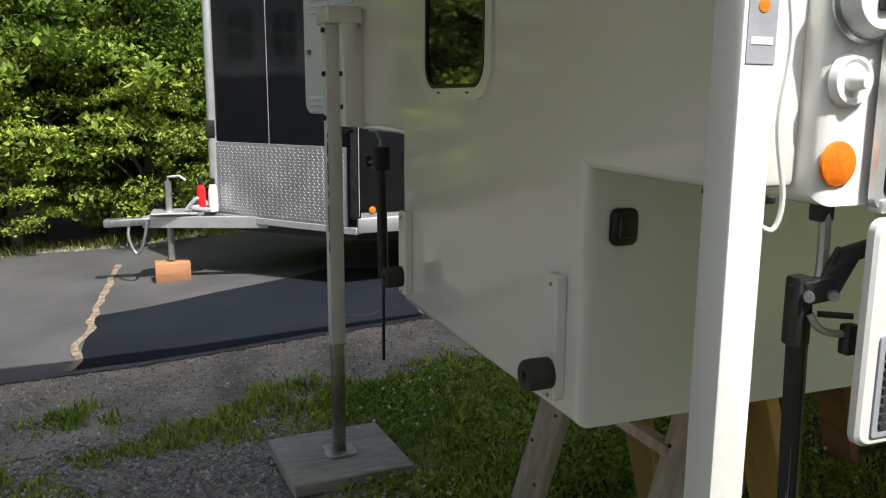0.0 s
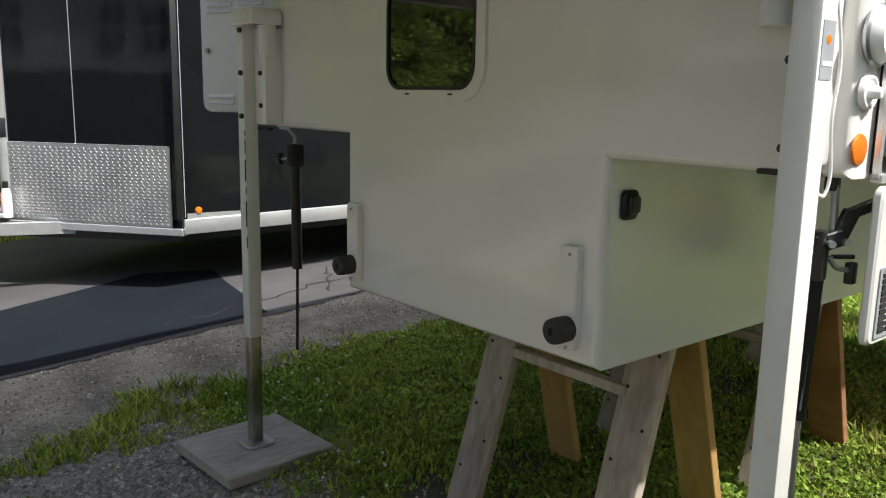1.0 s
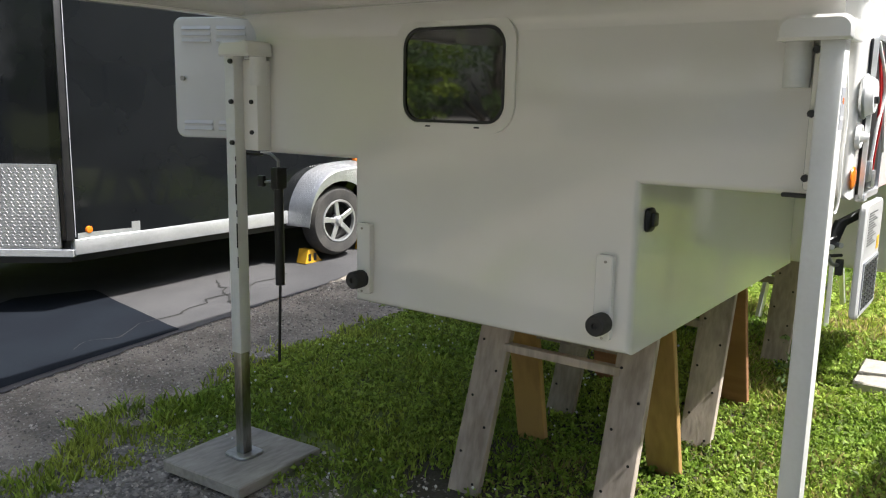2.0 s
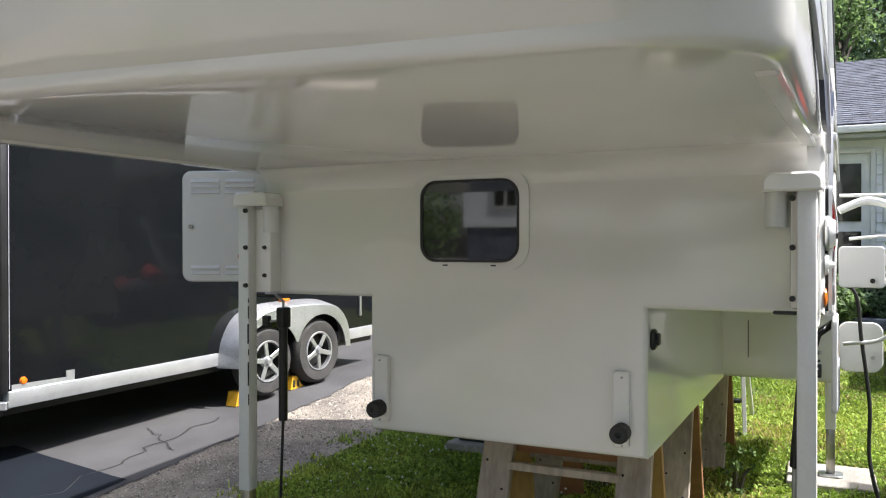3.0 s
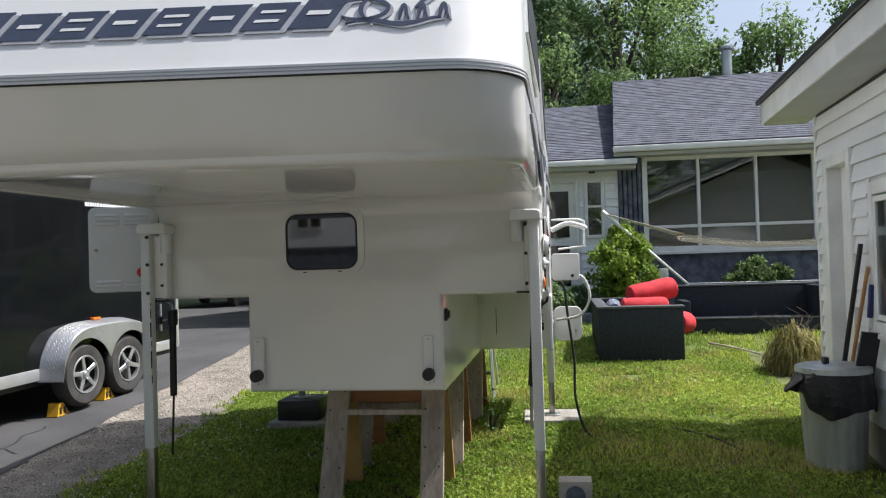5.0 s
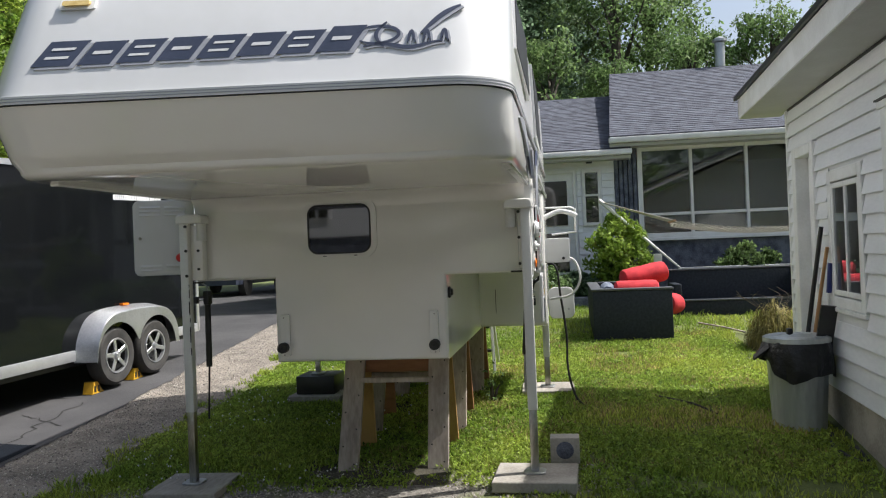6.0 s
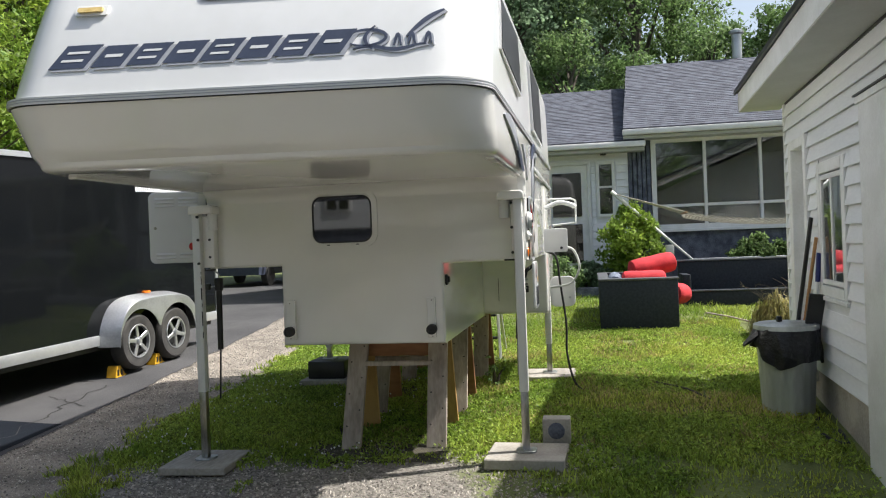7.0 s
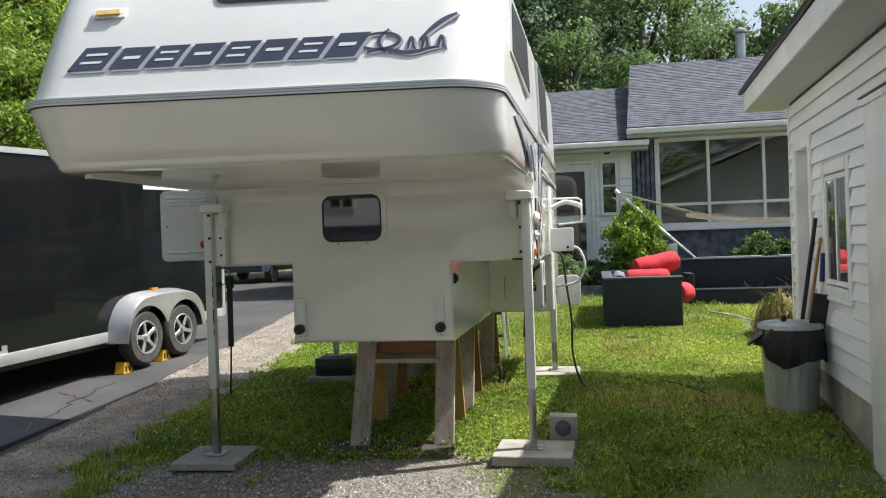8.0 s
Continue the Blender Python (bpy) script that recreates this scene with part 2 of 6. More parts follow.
def beam(p, q, w, h, up=(0, 0, 1), bevel=0.003, bm=None):
    """A square-edged bar from p to q, w wide (across up) and h along up."""
    p, q, up = Vector(p), Vector(q), Vector(up)
    d = (q - p)
    a = d.normalized()
    s = a.cross(up).normalized()
    u = s.cross(a)
    m = Matrix((s, u, a)).transposed().to_4x4()
    m.translation = (p + q) / 2
    return box(-w / 2, w / 2, -h / 2, h / 2, -d.length / 2, d.length / 2, bevel, 1, bm, m)


def loft(rings, bm=None, cap0=True, cap1=True, closed=True):
    bm = bm or bmesh.new()
    vr = [[bm.verts.new(p) for p in r] for r in rings]
    n = len(vr[0])
    for a, b in zip(vr, vr[1:]):
        for i in range(n if closed else n - 1):
            bm.faces.new((a[i], a[(i + 1) % n], b[(i + 1) % n], b[i]))
    if cap0 and closed:
        bm.faces.new(vr[0][::-1])
    if cap1 and closed:
        bm.faces.new(vr[-1])
    return bm


def tube(pts, r, seg=8, bm=None, steps=0):
    """A round tube along a chain of points, smoothed where steps is given."""
    pts = [Vector(p) for p in pts]
    if steps:
        fine = []
        ext = [2 * pts[0] - pts[1], *pts, 2 * pts[-1] - pts[-2]]
        for i in range(1, len(ext) - 2):
            a, b, c, d = ext[i - 1:i + 3]
            for k in range(steps):
                t = k / steps
                fine.append(0.5 * ((2 * b) + (c - a) * t + (2 * a - 5 * b + 4 * c - d) * t * t + (3 * b - a - 3 * c + d) * t ** 3))
        pts = fine + [pts[-1]]
    rings = []
    side = None
    for i, p in enumerate(pts):
        d = (pts[min(i + 1, len(pts) - 1)] - pts[max(i - 1, 0)]).normalized()
        if side is None:
            side = d.orthogonal().normalized()
        side = (side - d * side.dot(d)).normalized()
        o = d.cross(side)
        rr = r(i / (len(pts) - 1)) if callable(r) else r
        rings.append([p + rr * (math.cos(a) * side + math.sin(a) * o) for a in [2 * math.pi * k / seg for k in range(seg)]])
    return loft(rings, bm)


def rrect(u0, u1, v0, v1, r, n=6):
    """Points round a rectangle with rounded corners, counter-clockwise; r: one radius or four (from u0,v0)."""
    rs = r if isinstance(r, (tuple, list)) else (r,) * 4
    out = []
    for k, (cu, cv, a) in enumerate(((u0, v0, 180), (u1, v0, 270), (u1, v1, 0), (u0, v1, 90))):
        q = rs[k]
        cu += q if cu == u0 else -q
        cv += q if cv == v0 else -q
        for i in range(n + 1):
            t = radians(a + 90 * i / n)
            out.append((cu + q * math.cos(t), cv + q * math.sin(t)))
    return out


def slab(outline, at, thick, plane="x", bm=None, bevel=0.0):
    """A flat plate with a given outline: plane x takes (y, z), y takes (x, z), z takes (x, y)."""
    put = {"x": lambda u, v, w: (w, u, v), "y": lambda u, v, w: (u, w, v), "z": lambda u, v, w: (u, v, w)}[plane]
    c = [sum(p[i] for p in outline) / len(outline) for i in (0, 1)]
    rings = []
    for w, s in ((at, bevel), (at + math.copysign(min(bevel, abs(thick)), thick), 0), (at + thick - math.copysign(bevel, thick), 0), (at + thick, bevel)):
        rings.append([put(u - s * (1 if u > c[0] else -1), v - s * (1 if v > c[1] else -1), w) for u, v in outline])
    return loft(rings if bevel else [rings[0], rings[3]], bm)


def ring_frame(outer, inner, at, thick, plane="x", bm=None):
    """A frame between two outlines of equal length."""
    put = {"x": lambda u, v, w: (w, u, v), "y": lambda u, v, w: (u, w, v), "z": lambda u, v, w: (u, v, w)}[plane]
    bm = bm or bmesh.new()
    loops = [[bm.verts.new(put(u, v, w)) for u, v in o] for o, w in ((outer, at), (outer, at + thick), (inner, at + thick), (inner, at))]
    n = len(outer)
    for k in range(4):
        a, b = loops[k], loops[(k + 1) % 4]
        for i in range(n):
            bm.faces.new((a[i], a[(i + 1) % n], b[(i + 1) % n], b[i]))
    return bm


def lathe(profile, base, seg=28, axis="z"):
    """Turn (radius, height) round an axis through base."""
    rings = []
    for r, h in profile:
        ring = []
        for k in range(seg):
            a = 2 * math.pi * k / seg
            c, s = r * math.cos(a), r * math.sin(a)
            ring.append(Vector(base) + Vector({"z": (c, s, h), "y": (c, h, s), "x": (h, c, s)}[axis]))
        rings.append(ring)
    return loft(rings, cap0=False, cap1=False)


def mesh_from(name, verts, faces, material):
    me = bpy.data.meshes.new(name)
    me.from_pydata(verts.tolist() if hasattr(verts, "tolist") else verts, [], faces.tolist() if hasattr(faces, "tolist") else faces)
    me.materials.append(material)
    return me


def gz(x, y):
    """Height of the ground."""
    s = 0.06 * (x - 0.75) if x > 0 else 0.06 * -0.75 + 0.018 * x
    if x > 10.5:
        s = 0.06 * 9.75
    return -0.03 + s + 0.03 * min(max(3.43 - y, -0.6), 2.6)


# ---- ground ----
def sheet(xs, ys, lift, inside=None):
    v, f, idx = [], [], {}
    for i, x in enumerate(xs):
        for j, y in enumerate(ys):
            idx[i, j] = len(v)
            v.append((x, y, gz(x, y) + lift))
    for i in range(len(xs) - 1):
        for j in range(len(ys) - 1):
            f.append((idx[i, j], idx[i + 1, j], idx[i + 1, j + 1], idx[i, j + 1]))
    return v, f


def grass_edge(x):
    return 4.15 + 0.03 * x if x < 0.5 else (4.165 + 0.30 * (x - 0.5) if x < 1.5 else (4.465 - 0.06 * (x - 1.5) if x < 3.5 else 4.345 + 0.06 * (x - 3.5)))


def tar_edge(x):
    return 5.3 + 0.03 * x if x < 3 else 5.39 + 0.07 * (x - 3)


soil = mat("lawn_soil", (0.15, 0.18, 0.045), (0.085, 0.10, 0.03), rough=0.95, scale=2.2, fine=55, bump=0.8, depth=0.012)


def lawn_nodes(m):
    """Bare gravelly soil breaks through the lawn where the ground is driven on."""
    t = m.node_tree
    n, l = t.nodes, t.links
    p = n["Principled BSDF"]
    green = p.inputs["Base Color"].links[0].from_socket
    geo = n.new("ShaderNodeNewGeometry")
    sep = n.new("ShaderNodeSeparateXYZ")
    l.new(geo.outputs["Position"], sep.inputs[0])
    nz = n.new("ShaderNodeTexNoise")
    nz.inputs["Scale"].default_value, nz.inputs["Detail"].default_value = 1.7, 6
    l.new(geo.outputs["Position"], nz.inputs["Vector"])
    rng = n.new("ShaderNodeMapRange")
    rng.inputs[1].default_value, rng.inputs[2].default_value = 1.4, -0.1
    l.new(sep.outputs["X"], rng.inputs[0])
    side = n.new("ShaderNodeMapRange")
    side.inputs[1].default_value, side.inputs[2].default_value = 0.9, 1.6
    l.new(sep.outputs["Y"], side.inputs[0])
    both = n.new("ShaderNodeMath")
    both.operation = "MULTIPLY"
    l.new(rng.outputs[0], both.inputs[0])
    l.new(side.outputs[0], both.inputs[1])
    ad = n.new("ShaderNodeMath")
    ad.operation = "ADD"
    l.new(both.outputs[0], ad.inputs[0])
    l.new(nz.outputs[0], ad.inputs[1])
    ramp = n.new("ShaderNodeValToRGB")
    ramp.color_ramp.elements[0].position, ramp.color_ramp.elements[1].position = 0.85, 1.0
    l.new(ad.outputs[0], ramp.inputs[0])
    peb = n.new("ShaderNodeTexVoronoi")
    peb.inputs["Scale"].default_value = 55
    l.new(geo.outputs["Position"], peb.inputs["Vector"])
    pr = n.new("ShaderNodeValToRGB")
    pr.color_ramp.elements[0].color, pr.color_ramp.elements[1].color = (0.07, 0.062, 0.052, 1), (0.30, 0.275, 0.24, 1)
    l.new(peb.outputs["Color"], pr.inputs[0])
    mix = n.new("ShaderNodeMix")
    mix.data_type = "RGBA"
    l.new(ramp.outputs[0], mix.inputs[0])
    l.new(green, mix.inputs[6])
    l.new(pr.outputs[0], mix.inputs[7])
    l.new(mix.outputs[2], p.inputs["Base Color"])


lawn_nodes(soil)
xs = [-900, -300, -100, -40, -20] + [-12 + 0.5 * i for i in range(70)] + [26, 40, 80, 200, 500, 900]
ys = [-900, -300, -100, -40] + [-20 + 0.5 * i for i in range(70)] + [18, 30, 80, 200, 500, 900]
v, f = sheet(xs, ys, 0)
tagged(new("ground", mesh_from("ground", v, f, soil)), "lawn soil with patches of bare gravel", "ground", kind="structure")


def strip(name, x0, x1, n, lo, hi, m, lift, material, label):
    v, f = [], []
    for i in range(n + 1):
        x = x0 + (x1 - x0) * i / n
        a, b = lo(x), hi(x)
        for k in range(m + 1):
            y = a + (b - a) * k / m
            v.append((x, y, gz(x, y) + lift))
    for i in range(n):
        for k in range(m):
            j = i * (m + 1) + k
            f.append((j, j + m + 1, j + m + 2, j + 1))
    return tagged(new(name, mesh_from(name, v, f, material)), label, name, kind="structure")


def wob(x, s, a):
    return a * noise.noise(Vector((x * 1.7, s, 0))) + 0.5 * a * noise.noise(Vector((x * 6, s, 3)))


strip("gravel_verge", -9, 22, 800, lambda x: grass_edge(x) + wob(x, 2, 0.14) + 0.07 * noise.noise(Vector((x * 21, 4, 1))), lambda x: tar_edge(x) + 0.3, 5, 0.006, GRAVEL, "sandy gravel verge beside the drive")
strip("driveway", -12, 30, 800, lambda x: tar_edge(x) + wob(x, 7, 0.05) + 0.03 * noise.noise(Vector((x * 17, 8, 1))), lambda x: 9.65 + 0.10 * x + wob(x, 5, 0.1), 8, 0.014, ASPH, "weathered grey asphalt driveway")


def crack(name, pts, w, material, label, lift=0.018):
    bm = bmesh.new()
    prev = None
    for i, (x, y) in enumerate(pts):
        a = Vector(pts[max(i - 1, 0)])
        b = Vector(pts[min(i + 1, len(pts) - 1)])
        d = (b - a).normalized()
        s = Vector((-d.y, d.x)) * w * (0.5 + 0.6 * abs(noise.noise(Vector((x * 5, y * 5, 1)))) + 0.1)
        row = [bm.verts.new((x + q * s.x, y + q * s.y, gz(x, y) + lift)) for q in (-1, 1)]
        if prev:
            bm.faces.new((prev[0], row[0], row[1], prev[1]))
        prev = row
    return solo(name, bm, material, label, "crack", kind="structure")


def wander(a, b, n, amp, seed):
    out = []
    for i in range(n + 1):
        t = i / n
        x, y = a[0] + (b[0] - a[0]) * t, a[1] + (b[1] - a[1]) * t
        out.append((x + amp * noise.noise(Vector((t * 9, seed, 0))), y + amp * noise.noise(Vector((t * 9, seed, 5)))))
    return out


# strip under the camper with a darker colour than the lawn soil
strip("bare_soil", 0.75, 3.9, 90, lambda x: 1.60 + wob(x, 21, 0.25), lambda x: 2.80 + wob(x, 25, 0.3), 6, 0.004, DARKSOIL, "bare soil coloured darker than the lawn soil under the camper")
crack("pavement_crack", wander((-0.45, 5.35), (-0.18, 8.6), 60, 0.07, 1), 0.036, CRACK, "sandy crack across the asphalt", 0.022)
crack("pavement_crack", wander((1.2, 5.65), (3.4, 5.95), 30, 0.12, 3), 0.012, TAR, "thin dark crack in the asphalt")
crack("pavement_crack", wander((2.5, 5.6), (2.9, 6.3), 20, 0.10, 4), 0.010, TAR, "thin dark crack in the asphalt")


# near-black bluish area laid over the drive, its left edge along the sandy crack
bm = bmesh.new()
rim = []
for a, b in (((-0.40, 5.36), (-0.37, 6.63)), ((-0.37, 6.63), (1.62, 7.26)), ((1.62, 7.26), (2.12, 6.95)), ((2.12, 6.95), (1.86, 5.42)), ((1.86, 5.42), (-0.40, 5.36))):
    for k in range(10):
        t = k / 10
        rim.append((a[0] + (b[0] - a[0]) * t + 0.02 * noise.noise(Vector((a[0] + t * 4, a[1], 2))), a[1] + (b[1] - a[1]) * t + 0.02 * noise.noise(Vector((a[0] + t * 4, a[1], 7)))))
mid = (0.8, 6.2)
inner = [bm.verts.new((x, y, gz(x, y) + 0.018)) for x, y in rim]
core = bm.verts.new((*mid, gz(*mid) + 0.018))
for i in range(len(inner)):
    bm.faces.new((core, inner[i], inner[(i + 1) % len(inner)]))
solo("asphalt_patch", bm, PATCHM, "near-black bluish patch on the asphalt drive", "asphalt", kind="structure")


# ---- house ----
def siding(parent, span, z0, z1, course, face, out, axis, holes=()):
    """Clapboard courses between span[0] and span[1]; holes: (a0, a1, z0, z1). axis y: boards run along y at x = face."""
    shapes = {}
    z = z0
    while z < z1 - 0.02:
        t = min(z + course, z1)
        runs = [span]
        for a0, a1, h0, h1 in holes:
            if h0 < t - 0.01 and h1 > z + 0.01:
                nxt = []
                for r0, r1 in runs:
                    if a1 <= r0 or a0 >= r1:
                        nxt.append((r0, r1))
                    else:
                        nxt += [q for q in ((r0, a0), (a1, r1)) if q[1] - q[0] > 0.02]
                runs = nxt
        for r0, r1 in runs:
            key = (round(r0, 3), round(r1, 3), round(t - z, 3))
            if key not in shapes:
                prof = [(0.0, 0.012), (0.022, 0.004), (0.026, 0.0), (0.030, 0.002), (0.030, 0.010), (0.004, t - z), (0.0, t - z)]
                if axis == "y":
                    rings = [[(out * o, r, h) for o, h in prof] for r in (r0, r1)]
                else:
                    rings = [[(r, out * o, h) for o, h in prof] for r in (r0, r1)]
                shapes[key] = rec("siding_board", SIDING, loft(rings), False)
            ob = new("siding_board", shapes[key])
            ob.parent = parent
            ob.matrix_parent_inverse = parent.matrix_basis.inverted()
            ob.location = (face, 0, z) if axis == "y" else (0, face, z)
        z += course


def shingles(parent, e, r, y0, y1, seed, slip=0.0):
    """Overlapping tabs from the eave e=(x, z) to the ridge r."""
    rnd = random.Random(seed)
    d = Vector((r[0] - e[0], 0, r[1] - e[1]))
    length = d.length
    d.normalize()
    up = Vector((-d.z, 0, d.x))
    v, f = [], []
    row = 0
    s = 0.0
    while s < length:
        end = y1 - slip * s / length
        y = y0 + (0.11 if row % 2 else 0) - 0.22 + 0.03 * rnd.random()
        while y < end:
            w = 0.22
            a, b = max(y, y0), min(y + w - 0.004, end)
            if b - a > 0.02:
                h = 0.009 + rnd.random() * 0.005
                p0 = Vector((e[0], 0, e[1])) + d * s
                p1 = Vector((e[0], 0, e[1])) + d * min(s + 0.112, length)
                k = len(v)
                for yy in (a, b):
                    v += [(p0.x, yy, p0.z), tuple((p0 + up * h + Vector((0, yy, 0)))), tuple((p1 + up * 0.004 + Vector((0, yy, 0))))]
                f += [(k, k + 3, k + 4, k + 1), (k + 1, k + 4, k + 5, k + 2), (k, k + 1, k + 2), (k + 3, k + 5, k + 4)]
            y += w
        s += 0.102
        row += 1
    ob = new("shingles", mesh_from("shingles", v, f, SHINGLE))
    tagged(ob, kind="stuff")
    return attach(ob, parent)


def window_unit(name, face, ys, zs, parent, fw=0.07, room=True, label="white framed window"):
    """Panes between the lines ys and zs in a wall whose outside is x = face."""
    w = new(name)
    attach(w, parent)
    BASES[w] = Matrix.Identity(4)
    bm = bmesh.new()
    y0, y1, z0, z1 = ys[0], ys[-1], zs[0], zs[-1]
    for k, y in enumerate(ys):
        h = fw if k in (0, len(ys) - 1) else fw * 0.6
        box(face - 0.04, face + 0.06, y - h / 2, y + h / 2, z0 - fw / 2, z1 + fw / 2, 0.004, 1, bm)
    for k, z in enumerate(zs):
        h = fw if k in (0, len(zs) - 1) else fw * 0.6
        for a, b in zip(ys, ys[1:]):
            box(face - 0.036, face + 0.056, a + fw * 0.3, b - fw * 0.3, z - h / 2, z + h / 2, 0.004, 1, bm)
    part("window_frame", bm, TRIMW, w, smooth=False)
    for a, b in zip(ys, ys[1:]):
        for c, d in zip(zs, zs[1:]):
            part("pane", box(face + 0.006, face + 0.012, a + 0.01, b - 0.01, c + 0.01, d - 0.01), PANE, w, smooth=False).visible_shadow = False
    return w


HX = 11.2
house = thing("house", (HX, -3, 0.6), "single storey house with white siding and blue-grey shingle roof", "house")
# walls stand round rooms whose dimness is put into their dark blue colour
bm = bmesh.new()
for a in ((HX + 0.02, HX + 0.18, 1.42, 6.0, 0.2, 3.40), (HX + 0.02, HX + 0.18, 0.40, 0.55, 0.2, 3.40), (HX + 0.02, HX + 0.18, -0.20, 0.06, 0.2, 3.40),
          (HX + 0.02, HX + 0.18, 0.55, 1.42, 3.02, 3.40), (HX + 0.02, HX + 0.18, 0.06, 0.40, 3.03, 3.40), (HX + 0.02, HX + 0.18, 0.06, 0.40, 0.2, 1.98)):
    box(*a, bm=bm)
wall_l = part("wall", bm, SIDING, house, "white clapboard wall", smooth=False)
bm = bmesh.new()
for a in ((HX, HX + 0.18, -9.0, -0.2, 0.2, 1.68), (HX, HX + 0.18, -9.0, -0.2, 3.42, 3.66), (HX, HX + 0.18, -9.0, -3.66, 1.68, 3.42)):
    box(*a, bm=bm)
part("wall", bm, STUCCO, house, "dark blue-grey stucco wall", smooth=False)
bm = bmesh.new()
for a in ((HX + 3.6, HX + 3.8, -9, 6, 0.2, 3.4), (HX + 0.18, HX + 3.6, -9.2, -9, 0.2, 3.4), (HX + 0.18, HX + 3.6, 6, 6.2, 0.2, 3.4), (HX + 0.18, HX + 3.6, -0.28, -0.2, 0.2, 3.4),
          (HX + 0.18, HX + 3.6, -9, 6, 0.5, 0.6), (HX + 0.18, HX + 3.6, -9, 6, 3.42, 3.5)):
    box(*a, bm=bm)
part("inner_wall", bm, ROOMD, house, "room walls coloured dark blue to look dim behind the panes", smooth=False)
for k in range(5):
    part("wall_board", box(HX - 0.03, HX + 0.05, -0.62 + 0.086 * k, -0.55 + 0.086 * k, 0.5, 3.42, 0.008, 1), STUCCO, house, "dark blue-grey vertical board", smooth=False)
hs = new("siding")
attach(hs, house)
tagged(hs, "overlapping white siding boards")
siding(hs, (-0.20, 6.0), 0.72, 3.22, 0.14, HX + 0.018, -1, "y", ((0.50, 1.46, 0, 3.08), (0.03, 0.43, 1.95, 3.07)))
for o in hs.children:
    o.matrix_parent_inverse = Matrix.Identity(4)
hs.matrix_parent_inverse = BASES[house].inverted()
win = window_unit("window", HX, (-3.62, -2.62, -1.62, -0.68), (1.73, 2.13, 3.38), house, 0.09)
part("sill", box(HX - 0.1, HX + 0.02, -3.75, -0.6, 1.63, 1.685, 0.008), TRIMW, house, smooth=False)
window_unit("window", HX + 0.02, (0.08, 0.38), (2.0, 2.55, 3.02), house, 0.06)
dr = part("door", box(HX + 0.03, HX + 0.08, 0.58, 1.38, 0.62, 3.0, 0.006), TRIMW, house, "white storm door", smooth=False)
bm = bmesh.new()
for z0, z1 in ((1.1, 1.85), (2.0, 2.85)):
    box(HX + 0.01, HX + 0.03, 0.7, 1.26, z0, z1, bm=bm)
part("pane", bm, WINDARK, dr, smooth=False)
bm = bmesh.new()
for a in ((0.52, 0.58, 0.6, 3.06), (1.38, 1.44, 0.6, 3.06), (0.58, 1.38, 3.0, 3.06)):
    box(HX - 0.02, HX + 0.09, *a, 0.004, 1, bm)
part("door_frame", bm, TRIMW, house, smooth=False)
part("porch_light", box(HX - 0.08, HX + 0.02, 0.2, 0.32, 3.16, 3.24, 0.015), BLACKP, house)
part("mailbox", box(HX - 0.06, HX + 0.02, -0.12, 0.0, 2.05, 2.14, 0.01), BLACKP, house)
for (ex, ez), (rx, rz), a, b, sd, slip in (((HX - 0.42, 3.59), (14.2, 5.45), -9.3, -0.12, 3, 0.26), ((HX - 0.36, 3.38), (14.2, 4.95), -0.50, 6.4, 4, 0.0)):
    bm = loft([[(ex, y, ez), (rx, y - k, rz), (2 * rx - ex, y - k, ez), (2 * rx - ex, y - k, ez - 0.12), (rx, y - k, rz - 0.12), (ex, y, ez - 0.12)] for y, k in ((a, 0.0), (b, slip))])
    roof = part("roof", bm, SHINGLE, house, "blue-grey asphalt shingle roof", smooth=False)
    shingles(roof, (ex - 0.02, ez + 0.005), (rx, rz + 0.005), a, b, sd, slip)
    part("gutter", box(ex - 0.1, ex + 0.0, a - 0.02, b + 0.02, ez - 0.125, ez - 0.02, 0.02), TRIMW, house, "white eave gutter")
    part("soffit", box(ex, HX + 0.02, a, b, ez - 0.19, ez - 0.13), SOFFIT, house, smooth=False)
part("gable", loft([[(HX + 0.0, -0.30, 3.3), (14.2, -0.52, 5.3), (17.0, -0.52, 3.3)], [(HX + 0.0, -0.22, 3.3), (14.2, -0.44, 5.3), (17.0, -0.44, 3.3)]]), BRICK, house, smooth=False)
flue = part("chimney_pipe", rod((14.3, -2.82, 5.2), (14.3, -2.82, 6.0), 0.11, seg=18), DIAMOND, house, "shiny metal flue pipe")
part("cap", lathe([(0.08, 6.05), (0.16, 6.08), (0.16, 6.13), (0.02, 6.2)], (14.3, -2.82, -0.05), 18), STEEL, flue)

# ---- garage ----
GT = Matrix.Translation((1, -1.2, 0)) @ Matrix.Rotation(math.atan2(-0.05, 0.9987), 4, "Z")
garage = thing("garage", (0, 0, 0), "white clapboard garage with overhanging eave", "garage")


def gpart(name, bm, material, parent, label="", smooth=False):
    bmesh.ops.transform(bm, matrix=GT, verts=bm.verts)
    return part(name, bm, material, parent, label, smooth)


GH = ((0.22, 0.90, 1.13, 2.0), (1.42, 1.98, 0.3, 2.30))
bm = bmesh.new()
for a in ((-9, 0.22, 0.42, 2.78), (0.22, 0.90, 0.42, 1.13), (0.22, 0.90, 2.0, 2.78), (0.90, 1.42, 0.42, 2.78), (1.42, 1.98, 2.30, 2.78), (1.98, 2.32, 0.42, 2.78)):
    box(a[0], a[1], -0.15, -0.004, a[2], a[3], bm=bm)
box(2.17, 2.32, -7, -0.15, 0.42, 2.78, bm=bm)
gwall = gpart("wall", bm, SIDING, garage, "white clapboard wall")
gw2 = new("siding")
gw2.parent = garage
gw2.matrix_basis = GT
tagged(gw2, "overlapping white siding boards")
